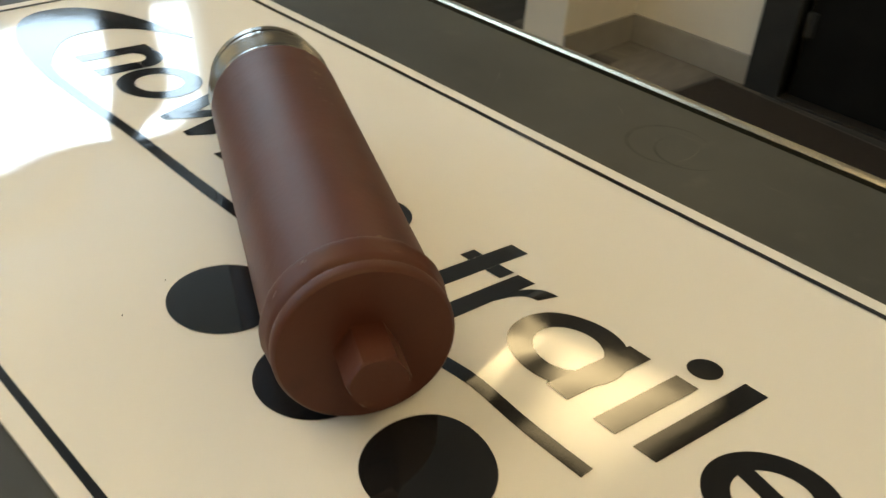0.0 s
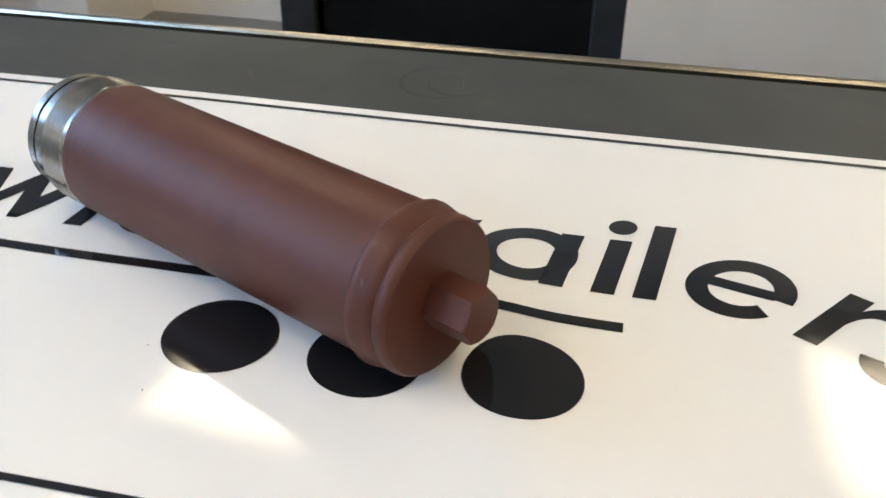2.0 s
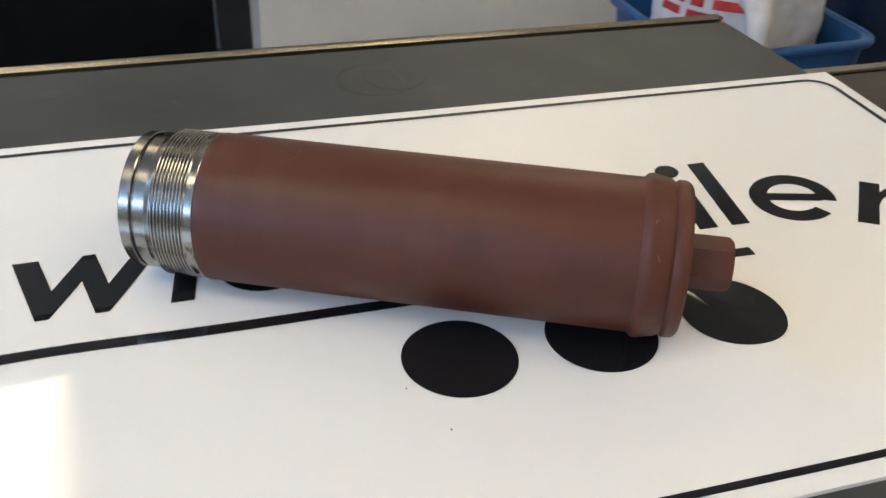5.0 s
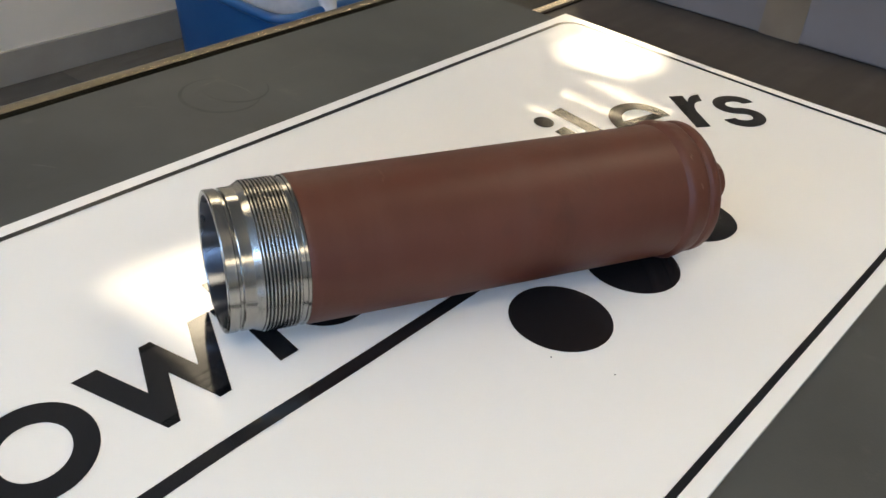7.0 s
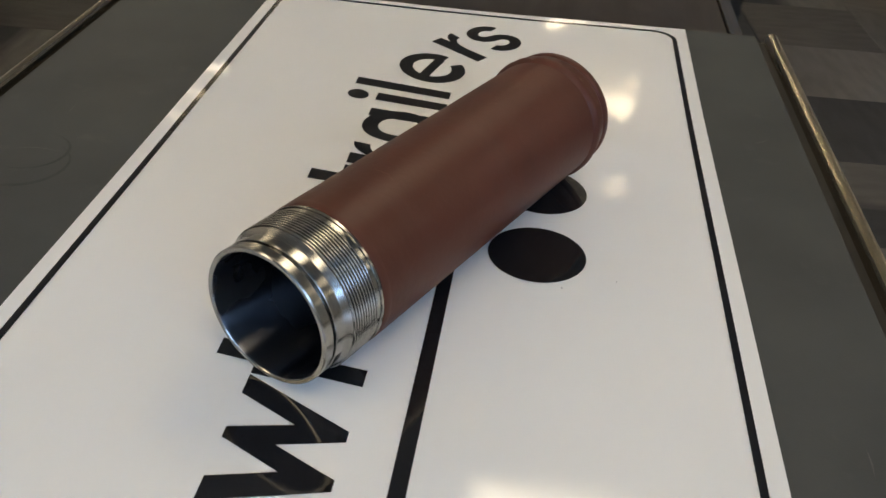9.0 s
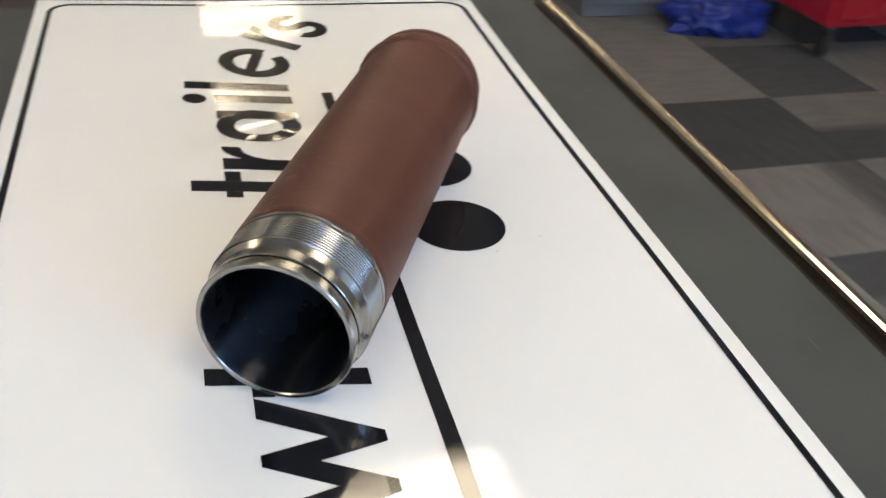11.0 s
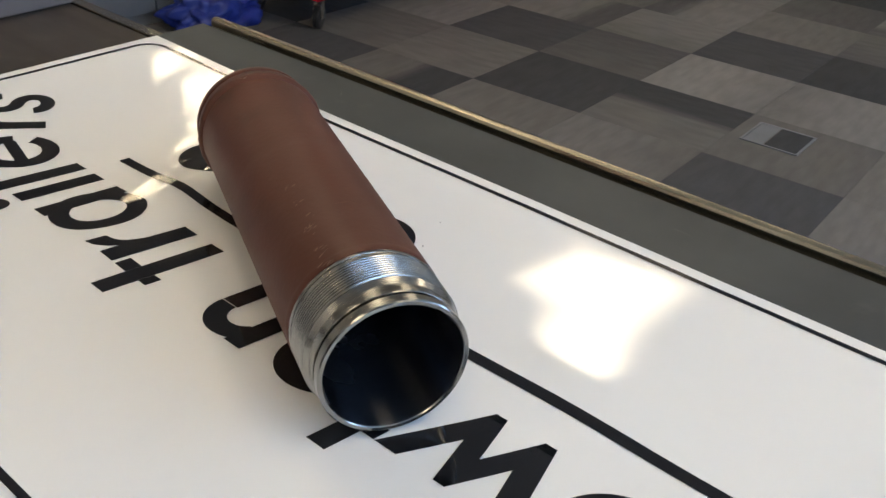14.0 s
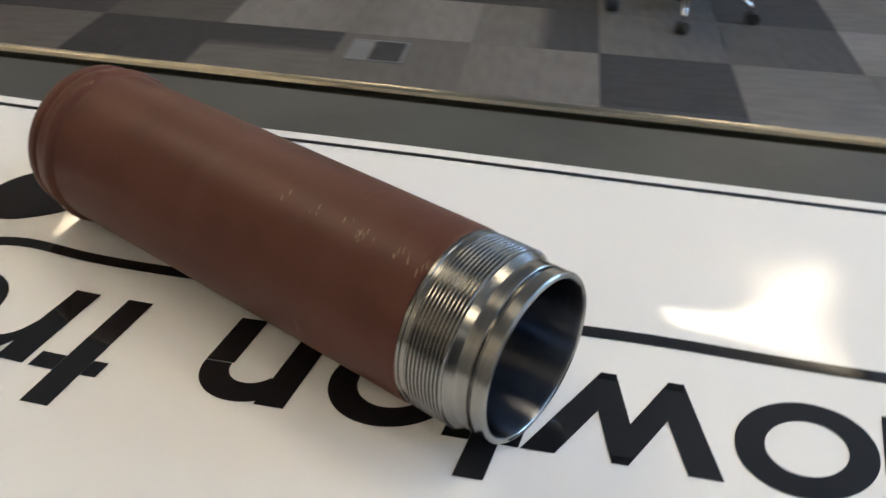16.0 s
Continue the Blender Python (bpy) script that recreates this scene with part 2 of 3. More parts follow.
DARK, SLATE, TAUPE, PALE = (0.066, 0.067, 0.069), (0.102, 0.100, 0.098), (0.158, 0.149, 0.136), (0.208, 0.197, 0.182)
CT = 0.53                                    # side of a carpet tile
M["tile_d"] = carpet_material("charcoal_carpet_pile", DARK, (0.066, 0.066, 0.067), CT * 0.5, 0.2)
M["tile_s"] = carpet_material("slate_carpet_pile", SLATE, (0.128, 0.122, 0.112), CT * 0.5, 0.25)
M["tile_t"] = carpet_material("taupe_carpet_pile", TAUPE, (0.168, 0.158, 0.144), CT * 0.5, 0.25)
M["tile_p"] = carpet_material("pale_carpet_pile", PALE, TAUPE, CT * 0.75, 0.18)
M["tile_h"] = carpet_material("half_dark_carpet_pile", DARK, (0.175, 0.166, 0.151), CT * 0.45, 0.035)
M["tile_b"] = carpet_material("banded_carpet_pile", SLATE, PALE, CT * 0.33, 0.05)


# ---- mesh helpers ----
def part(name, bm, mat, parent=None, label="", m=None, smooth=False):
    me = bpy.data.meshes.new(name)
    bm.normal_update()
    bm.to_mesh(me)
    bm.free()
    me.materials.append(M[mat])
    if smooth:
        for f in me.polygons:
            f.use_smooth = True
    ob = new(name, me)
    if parent is not None:
        ob.parent = parent
    if m is not None:
        ob.matrix_basis = m
    if label:
        ob["label"] = label
    return ob


def empty(name, m=None):
    ob = new(name)
    if m is not None:
        ob.matrix_basis = m
    return ob


def add_box(bm, x0, x1, y0, y1, z0, z1, bevel=0.0):
    r = bmesh.ops.create_cube(bm, size=1.0)
    vs = r["verts"]
    for v in vs:
        v.co = Vector((x0 + (v.co.x + 0.5) * (x1 - x0), y0 + (v.co.y + 0.5) * (y1 - y0), z0 + (v.co.z + 0.5) * (z1 - z0)))
    if bevel:
        es = list({e for v in vs for e in v.link_edges})
        bmesh.ops.bevel(bm, geom=es, offset=bevel, segments=2, profile=0.5, affect="EDGES")
    return bm


def box(x0, x1, y0, y1, z0, z1, bevel=0.0):
    return add_box(bmesh.new(), x0, x1, y0, y1, z0, z1, bevel)


def lathe(profile, n=96, closed=False):
    """Turn (s, r) round the x axis."""
    bm = bmesh.new()
    rings = []
    for s, r in profile:
        rings.append([bm.verts.new((s, r * math.cos(2 * math.pi * k / n), r * math.sin(2 * math.pi * k / n))) for k in range(n)] if r > 1e-6 else [bm.verts.new((s, 0, 0))])
    pairs = list(zip(rings, rings[1:])) + ([(rings[-1], rings[0])] if closed else [])
    for a, b in pairs:
        for k in range(n):
            j = (k + 1) % n
            if len(a) == 1 and len(b) == 1:
                continue
            if len(a) == 1:
                bm.faces.new((a[0], b[j], b[k]))
            elif len(b) == 1:
                bm.faces.new((a[k], a[j], b[0]))
            else:
                bm.faces.new((a[k], a[j], b[j], b[k]))
    bmesh.ops.recalc_face_normals(bm, faces=bm.faces)
    return bm


def sharp_smooth(ob, degrees=35):
    """Smooth shading that keeps the turned edges crisp."""
    me = ob.data
    bm = bmesh.new()
    bm.from_mesh(me)
    for f in bm.faces:
        f.smooth = True
    for e in bm.edges:
        e.smooth = len(e.link_faces) == 2 and e.calc_face_angle(0) < radians(degrees)
    bm.to_mesh(me)
    bm.free()
    return ob


def pipe(points, radius, n=10):
    """A round bar along a polyline."""
    bm = bmesh.new()
    pts = [Vector(p) for p in points]
    rings = []
    for i, p in enumerate(pts):
        d = (pts[min(i + 1, len(pts) - 1)] - pts[max(i - 1, 0)]).normalized()
        u = d.cross(Vector((0, 0, 1)))
        u = u.normalized() if u.length > 1e-4 else Vector((1, 0, 0))
        w = d.cross(u)
        r = radius[i] if isinstance(radius, (list, tuple)) else radius
        rings.append([bm.verts.new(p + r * (u * math.cos(2 * math.pi * k / n) + w * math.sin(2 * math.pi * k / n))) for k in range(n)])
    for a, b in zip(rings, rings[1:]):
        for k in range(n):
            bm.faces.new((a[k], a[(k + 1) % n], b[(k + 1) % n], b[k]))
    bm.faces.new(rings[0][::-1])
    bm.faces.new(rings[-1])
    bmesh.ops.recalc_face_normals(bm, faces=bm.faces)
    return bm


# ---- the room ----
T = 0.15
floor = part("floor", box(XW - T, XE + T, YS - T, YN + T + 0.9, FLOOR - 0.12, FLOOR - 0.006), "backing")
tagged(floor, "grey patchwork carpet tiles on a dark backing", "floor", kind="structure")
ceiling = part("ceiling", box(XW - T, XE + T, YS - T, YN + T, CEIL, CEIL + 0.1), "ceiling")
tagged(ceiling, "plain white tiled office ceiling", "ceiling", kind="structure")

DX0, DX1, DTOP = -1.235, -0.175, 1.05     # the doorway
WRX, YR = -0.0597, 2.545                  # past the door the wall stands a little proud
bm = bmesh.new()
add_box(bm, XW - T, DX0, YN, YN + T, FLOOR, CEIL)
add_box(bm, DX1, WRX, YN, YN + T, FLOOR, CEIL)
add_box(bm, WRX, XE + T, YR, YN + T, FLOOR, CEIL)
add_box(bm, DX0, DX1, YN, YN + T, DTOP, CEIL)
wall_north = tagged(part("wall_north", bm, "wall"), "cream painted office wall with a doorway", "wall", kind="structure")
wall_east = tagged(part("wall_east", box(XE, XE + T, YS, YN, FLOOR, CEIL), "wall"), "cream painted plain office wall", "wall", kind="structure")
bm = bmesh.new()
add_box(bm, XW - T, XW, YS, WY0, FLOOR, CEIL)
add_box(bm, XW - T, XW, WY1, YN, FLOOR, CEIL)
add_box(bm, XW - T, XW, WY0, WY1, FLOOR, WZ0)
add_box(bm, XW - T, XW, WY0, WY1, WZ1, CEIL)
wall_west = tagged(part("wall_west", bm, "wall"), "cream painted wall with a long window", "wall", kind="structure")
wall_nib = tagged(part("wall_nib", box(NIB - 0.2, NIB, 2.42, YN, FLOOR, CEIL), "wall"), "cream painted return wall beside the door", "wall", kind="structure")
wall_south = tagged(part("wall_south", box(XW - T, XE + T, YS - T, YS, FLOOR, CEIL), "wall"), "cream painted plain office wall", "wall", kind="structure")


def window(name, along, a0, a1, z0, z1, at, lights):
    """A framed window of several lights in a wall opening; along is 'x' or 'y'."""
    w = empty(name)
    tagged(w, "dark framed office window with daylight behind", "window", kind="structure")

    def bx(u0, u1, v0, v1, d0, d1):
        return box(u0, u1, at + d0, at + d1, v0, v1, 0.004) if along == "x" else box(at + d0, at + d1, u0, u1, v0, v1, 0.004)
    f = 0.05
    part("window_frame", bx(a0, a1, z0, z0 + f, -0.03, 0.03), "frame", w)
    part("window_frame", bx(a0, a1, z1 - f, z1, -0.03, 0.03), "frame", w)
    for u0, u1 in ((a0, a0 + f), (a1 - f, a1), *lights):
        part("mullion", bx(u0, u1, z0 + f, z1 - f, -0.028, 0.028), "frame", w)
    return w


window_1 = window("window_1", "y", WY0, WY1, WZ0, WZ1, XW - T / 2, ((1.23, 1.44), (0.0, 0.20), (-1.20, -1.0), (-2.40, -2.20), (-3.60, -3.40)))
part("transom", box(XW - T / 2 - 0.02, XW - T / 2 + 0.02, WY0 + 0.05, WY1 - 0.05, 1.54, 1.64, 0.004), "frame", window_1)
tagged(part("backdrop", box(XW - 0.75, XW - 0.7, WY0 - 1.2, WY1 + 1.2, -0.4, 2.6), "sky_glow"), "pale blue daylight beyond the window", "sky", kind="structure")

# skirting in pieces along the two seen walls
SK = 0.115
for nm, args in (("baseboard", (NIB, DX0 - 0.14, YN - 0.014, YN, FLOOR, FLOOR + SK)), ("baseboard", (WRX, XE, YR - 0.014, YR, FLOOR, FLOOR + SK)),
                 ("baseboard", (NIB, NIB + 0.014, 2.42, YN - 0.014, FLOOR, FLOOR + SK)), ("baseboard", (XE - 0.014, XE, YS, YR - 0.014, FLOOR, FLOOR + SK))):
    tagged(part(nm, box(*args, 0.003), "skirt"), "grey vinyl skirting along the wall", "skirting", kind="structure")

# door with its frame and hinges
door = empty("door_1", pose(DX0, YN, FLOOR))
tagged(door, "closed black door in a charcoal frame", "door", kind="structure")
W = DX1 - DX0
H = DTOP - FLOOR
part("door_frame", box(-0.14, 0.0, -0.03, 0.10, 0, H + 0.11, 0.004), "frame", door)
part("door_frame", box(W, W + 0.115, -0.03, 0.10, 0, H + 0.11, 0.004), "frame", door)
part("door_frame", box(0.0, W, -0.03, 0.10, H, H + 0.11, 0.004), "frame", door)
part("door_leaf", box(0.012, W - 0.012, 0.03, 0.075, 0.012, H - 0.008, 0.003), "door", door)
part("threshold", box(0.0, W, -0.03, 0.10, -0.004, 0.010, 0.003), "groove", door, "worn dark threshold strip")
for hz in (0.24, 0.42, 1.1):
    part("hinge", box(0.012, 0.045, 0.018, 0.031, hz, hz + 0.09, 0.003), "frame", door)
    part("hinge_pin", pipe([(0.012, 0.016, hz), (0.012, 0.016, hz + 0.09)], 0.007), "chrome", door)

# lamps in the ceiling: trays with three tubes, and opal panels
def lamp_frame(lamp, hx, hy, deep):
    bm = bmesh.new()
    for a in ((-hx, hx, -hy, -hy + 0.015), (-hx, hx, hy - 0.015, hy), (-hx, -hx + 0.015, -hy + 0.015, hy - 0.015), (hx - 0.015, hx, -hy + 0.015, hy - 0.015)):
        add_box(bm, *a, -deep, -0.001)
    part("frame", bm, "frame", lamp)


for lx, ly in TUBE_XY:
    lamp = tagged(empty("ceiling_light", pose(lx, ly, CEIL)), "square ceiling light tray with three lit warm tubes", "ceiling light", "ceiling lights")
    lamp_frame(lamp, 0.40, 0.30, 0.07)
    part("reflector", box(-0.385, 0.385, -0.285, 0.285, -0.012, -0.002), "tray", lamp, "dark louvred tray")
    for x in (-0.31, 0.0, 0.31):
        part("tube", pipe([(x, -0.27, -0.045), (x, 0.27, -0.045)], 0.006, 12), "lamp_glow" if ly < 1 else "dim_lamp_glow", lamp, "glowing fluorescent tube")
for lx, ly in PANEL_XY:
    lamp = tagged(empty("ceiling_light", pose(lx, ly, CEIL)), "square opal ceiling light panel, lit warm white", "ceiling light", "ceiling lights")
    lamp_frame(lamp, 0.34, 0.34, 0.03)
    part("diffuser", box(-0.325, 0.325, -0.325, 0.325, -0.022, -0.006), "panel_glow", lamp, "glowing opal diffuser")
# ---- the bench ----
DESK_Z = -0.0035
BX0 = -1.30
BY0, BY1 = -0.330, 0.387


def bench_end(y):
    return 0.2545 - 0.068 * y


def cut_box(x0, y0, y1, z0, z1, shift=0.0, bevel=0.0):
    """A long bar whose right end follows the bench's slanted end."""
    bm = box(x0, 1.0, y0, y1, z0, z1, bevel)
    for v in bm.verts:
        if v.co.x > 0.5:
            v.co.x = bench_end(v.co.y) + shift + (v.co.x - 1.0)
        # the two long edges run a little out of parallel
        if v.co.y > 0.3:
            v.co.y += 0.006 * (v.co.x + 0.55)
        elif v.co.y < -0.3:
            v.co.y += 0.012 * (v.co.x + 0.45) - 0.001
    return bm


def workbench():
    b = empty("workbench", pose(0, 0, DESK_Z))
    tagged(b, "workbench with a scuffed dark grey laminate top and metal edge strips", "workbench")
    part("benchtop", cut_box(BX0, BY0, BY1, -0.03, 0.0, 0, 0.0012), "mat", b, "scuffed dark grey laminate top")
    for y0, g, w, s in ((BY0, 0.0125, 0.0120, -1), (BY1, 0.0080, 0.0088, 1)):
        part("edge_groove", cut_box(BX0, *sorted((y0 + s * 0.0008, y0 + s * g)), -0.034, -0.0085), "groove", b, "black recessed joint")
        part("edge_strip", cut_box(BX0, *sorted((y0 + s * g, y0 + s * (g + w))), -0.04, 0.0045, 0.002, 0.0042), "strip", b, "brushed metal edge strip")
    for x in (BX0 + 0.06, 0.14):
        for y in (BY0 + 0.05, BY1 - 0.10):
            part("leg", box(x, x + 0.05, y, y + 0.05, FLOOR - DESK_Z, -0.032, 0.003), "frame", b)
    return b


workbench()


SIDE_Z = -0.05


def side_table():
    b = empty("side_table", pose(0, 0, SIDE_Z))
    tagged(b, "lower dark brown side table standing against the workbench", "table")
    part("tabletop", box(0.300, 1.7, -0.318, 0.326, -0.03, 0.0, 0.0015), "dark_top", b)
    part("edge_strip", box(0.300, 1.7, 0.327, 0.341, -0.032, 0.004, 0.0018), "strip", b, "brushed metal edge strip")
    part("edge_strip", box(0.315, 1.7, -0.335, -0.319, -0.032, 0.004, 0.0018), "strip", b, "brushed metal edge strip")
    part("end_cap", box(0.306, 0.3145, -0.335, -0.319, -0.032, 0.002, 0.0018), "groove", b)
    for x in (0.38, 1.6):
        for y in (-0.27, 0.22):
            part("leg", box(x, x + 0.045, y, y + 0.045, FLOOR - SIDE_Z, -0.031, 0.003), "frame", b)
    return b


side_table()

# ---- the sign sheet ----
PX0, PX1, PY0, PY1 = -0.79, 0.250, -0.2384, 0.2353


def lift(x, y):
    """The sheet lies nearly flat, with slow waves, a buckled ridge past the cylinder and a low swell towards its west end."""
    w = 0.0004 * math.sin(13 * x + 6 * y) + 0.0003 * math.sin(17 * y - 9 * x + 1.0) + 0.00003 * math.sin(61 * x - 34 * y) + 0.00003 * math.sin(47 * y + 52 * x + 2.0)
    curl = 0.004 * max(0.0, (x + 0.02) / 0.268) ** 1.7 * max(0.0, (-y + 0.06) / 0.309) ** 1.4
    tip = 0.03 * max(0.0, (x + y - 0.24) / 1.414) ** 2
    across = x + 0.085 + 0.28 * (y + 0.033)
    ridge = (0.0028 * math.exp(-(across / 0.050) ** 2) + 0.0030 * math.exp(-(across / 0.025) ** 2)) * math.exp(-((y + 0.030) / 0.120) ** 4)
    swell = 0.0026 * math.exp(-((x + 0.465) / 0.060) ** 2 - ((y + 0.055) / 0.045) ** 2)
    return w + curl + tip + ridge + swell


sign = empty("sign_sheet", pose(0, 0, 0))
tagged(sign, "glossy white sign sheet with black graphics lying on the workbench", "sign")


def sheet():
    nx, ny = 210, 96
    bm = bmesh.new()
    top, low = {}, {}
    for i in range(nx + 1):
        for j in range(ny + 1):
            x, y = PX0 + (PX1 - PX0) * i / nx, PY0 + (PY1 - PY0) * j / ny
            z = lift(x, y)
            top[i, j] = bm.verts.new((x, y, z))
            low[i, j] = bm.verts.new((x, y, z - 0.003))
    for i in range(nx):
        for j in range(ny):
            bm.faces.new((top[i, j], top[i + 1, j], top[i + 1, j + 1], top[i, j + 1]))
            bm.faces.new((low[i, j], low[i, j + 1], low[i + 1, j + 1], low[i + 1, j]))
    for i in range(nx):
        bm.faces.new((low[i, 0], low[i + 1, 0], top[i + 1, 0], top[i, 0]))
        bm.faces.new((top[i, ny], top[i + 1, ny], low[i + 1, ny], low[i, ny]))
    for j in range(ny):
        bm.faces.new((top[0, j], top[0, j + 1], low[0, j + 1], low[0, j]))
        bm.faces.new((low[nx, j], low[nx, j + 1], top[nx, j + 1], top[nx, j]))
    return bm


sharp_smooth(part("sheet", sheet(), "white", sign))
INK = 0.0004


def ribbon(name, left, right, smooth=True):
    """A flat black shape between two point rows, laid on the sheet."""
    bm = bmesh.new()
    a = [bm.verts.new((x, y, lift(x, y) + INK)) for x, y in left]
    b = [bm.verts.new((x, y, lift(x, y) + INK)) for x, y in right]
    for k in range(len(a) - 1):
        bm.faces.new((a[k], b[k], b[k + 1], a[k + 1]))
    bmesh.ops.recalc_face_normals(bm, faces=bm.faces)
    if sum(f.normal.z for f in bm.faces) < 0:
        bmesh.ops.reverse_faces(bm, faces=bm.faces)
    return part(name, bm, "black", sign, smooth=smooth)


SLANT = 0.135


def leaning(p):
    return (p[0] + SLANT * p[1], p[1])


def stretch(p, q, n):
    return [(p[0] + (q[0] - p[0]) * k / n, p[1] + (q[1] - p[1]) * k / n) for k in range(n + 1)]


def quad_mark(name, p0, p1, q0, q1, n=8, f=leaning):
    return ribbon(name, [f(p) for p in stretch(p0, p1, n)], [f(p) for p in stretch(q0, q1, n)])


def bar(x0, x1, y0, y1, f=leaning):
    return quad_mark("bar_mark", (x0, y0), (x0, y1), (x1, y0), (x1, y1), f=f)


def ring(cx, cy, r, t, a0=0.0, a1=360.0, f=leaning, name="ring_mark"):
    n = 64
    an = [radians(a0 + (a1 - a0) * k / n) for k in range(n + 1)]
    return ribbon(name, [f((cx + r * math.cos(a), cy + r * math.sin(a))) for a in an],
                  [f((cx + (r - t) * math.cos(a), cy + (r - t) * math.sin(a))) for a in an])


def disc(cx, cy, r, f=lambda p: p):
    n = 72
    bm = bmesh.new()
    rows = []
    for q in (0.25, 0.5, 0.75, 1.0):
        rows.append([f((cx + q * r * math.cos(2 * math.pi * k / n), cy + q * r * math.sin(2 * math.pi * k / n))) for k in range(n)])
    vs = [[bm.verts.new((x, y, lift(x, y) + INK)) for x, y in row] for row in rows]
    c = f((cx, cy))
    c = bm.verts.new((*c, lift(*c) + INK))
    for k in range(n):
        bm.faces.new((c, vs[0][k], vs[0][(k + 1) % n]))
        for a, b in zip(vs, vs[1:]):
            bm.faces.new((a[k], b[k], b[(k + 1) % n], a[(k + 1) % n]))
    return part("disc_mark", bm, "black", sign, smooth=True)


def arch(x0, x1, h, t):
    """Two uprights joined by a round head."""
    r = (x1 - x0) / 2
    bar(x0, x0 + t, 0, h)
    bar(x1 - t, x1, 0, h - r)
    ring((x0 + x1) / 2, h - r + 0.0005, r, t * 0.95, 0, 150, name="arch_mark")


for sx, sy in ((-0.2775, -0.1126), (-0.262, -0.150)):
    disc(sx, sy, 0.0005)

# border line, broken into straight runs and quarter-round corners
BI, BT, BRAD = 0.0118, 0.0050, 0.026
bx0, bx1, by0, by1 = PX0 + BI, PX1 - BI, PY0 + BI, PY1 - BI


def flat(p):
    return p


for p, q, o in (((bx0 + BRAD, by0), (bx1 - BRAD, by0), (0, BT)), ((bx0 + BRAD, by1), (bx1 - BRAD, by1), (0, -BT)),
                ((bx0, by0 + BRAD), (bx0, by1 - BRAD), (BT, 0)), ((bx1, by0 + BRAD), (bx1, by1 - BRAD), (-BT, 0))):
    quad_mark("border_line", p, q, (p[0] + o[0], p[1] + o[1]), (q[0] + o[0], q[1] + o[1]), 90, flat)
for cx, cy, a in ((bx0 + BRAD, by0 + BRAD, 180), (bx1 - BRAD, by0 + BRAD, 270), (bx1 - BRAD, by1 - BRAD, 0), (bx0 + BRAD, by1 - BRAD, 90)):
    ring(cx, cy, BRAD, BT, a, a + 90, flat, "border_corner")

# the three round wheels, the long line and its swept loop
for cx, cy in ((-0.2395, -0.0938), (-0.1475, -0.0940), (-0.0553, -0.0940)):
    disc(cx, cy, 0.0352)
quad_mark("long_line", (-0.600, -0.0285), (-0.002, -0.0285), (-0.600, -0.0380), (-0.002, -0.0380), 60, flat)


def sweep(points, n):
    """A smooth row of points through the given ones."""
    out = []
    for i in range(len(points) - 1):
        p0, p1, p2, p3 = (Vector(points[min(max(i + k, 0), len(points) - 1)]) for k in (-1, 0, 1, 2))
        for k in range(n):
            t = k / n
            out.append(tuple(0.5 * ((2 * p1) + (p2 - p0) * t + (2 * p0 - 5 * p1 + 4 * p2 - p3) * t * t + (3 * p1 - p0 - 3 * p2 + p3) * t ** 3)))
    return out + [tuple(points[-1])]


outer = sweep([(-0.600, -0.0380), (-0.655, -0.034), (-0.705, -0.023), (-0.740, -0.004), (-0.755, 0.022), (-0.748, 0.056), (-0.715, 0.083), (-0.665, 0.101), (-0.612, 0.111)], 8)
inner = sweep([(-0.600, -0.0285), (-0.628, -0.0235), (-0.652, -0.010), (-0.672, 0.008), (-0.681, 0.030), (-0.677, 0.056), (-0.662, 0.078), (-0.640, 0.096), (-0.612, 0.110)], 8)
ribbon("loop_mark", outer, inner)

# the row of black marks
TH = 0.0155
XH = 0.0664
UP = 0.0915


def hook(x, f=leaning):
    """A short arm that curves up and out of an upright whose side is at x."""
    ribbon("hook_mark", [f(p) for p in sweep([(x, 0.0520), (x + 0.0042, 0.0595), (x + 0.0108, 0.0650), (x + 0.0190, 0.0668)], 5)],
           [f(p) for p in sweep([(x, 0.0310), (x + 0.0030, 0.0425), (x + 0.0085, 0.0498), (x + 0.0165, 0.0522)], 5)])


def zigzag(edges, h, n=12):
    """Slanting strokes (left foot, left head, width), trimmed where they cross their neighbours."""
    def at(k, y):
        a, b, w = edges[k]
        return a + (b - a) * y / h, a + (b - a) * y / h + w
    for k in range(len(edges)):
        left, right = [], []
        for j in range(n + 1):
            y = h * j / n
            lo, hi = at(k, y)
            if k > 0:
                lo = max(lo, at(k - 1, y)[0])
            if k + 1 < len(edges):
                hi = min(hi, at(k + 1, y)[1])
            left.append((lo, y))
            right.append((max(hi, lo + 0.0001), y))
        ribbon("zigzag_mark", left, right, False)


arch(-0.634, -0.581, XH, TH)
ring(-0.5445, 0.0335, 0.0345, 0.0145)
zigzag([(-0.4815, -0.4990, 0.0165), (-0.4735 - 0.0150, -0.4545, 0.0150), (-0.4462, -0.4465 - 0.0150, 0.0150), (-0.4384 - 0.0160, -0.4193, 0.0164)], XH)
bar(-0.4012, -0.3866, 0.0, UP)
bar(-0.4110, -0.4013, 0.0545, 0.0665)
bar(-0.3865, -0.3730, 0.0545, 0.0665)
ring(-0.339, 0.0335, 0.0345, 0.0145)
arch(-0.2925, -0.2365, XH, TH)
bar(-0.1828, -0.1677, 0.0, UP)
bar(-0.1912, -0.1829, 0.0545, 0.0665)
bar(-0.1676, -0.1540, 0.0545, 0.0665)
bar(-0.1505, -0.1355, 0.0, XH)
hook(-0.1356)
ring(-0.0755, 0.0335, 0.0345, 0.0145)
bar(-0.0590, -0.0432, 0.0, XH)
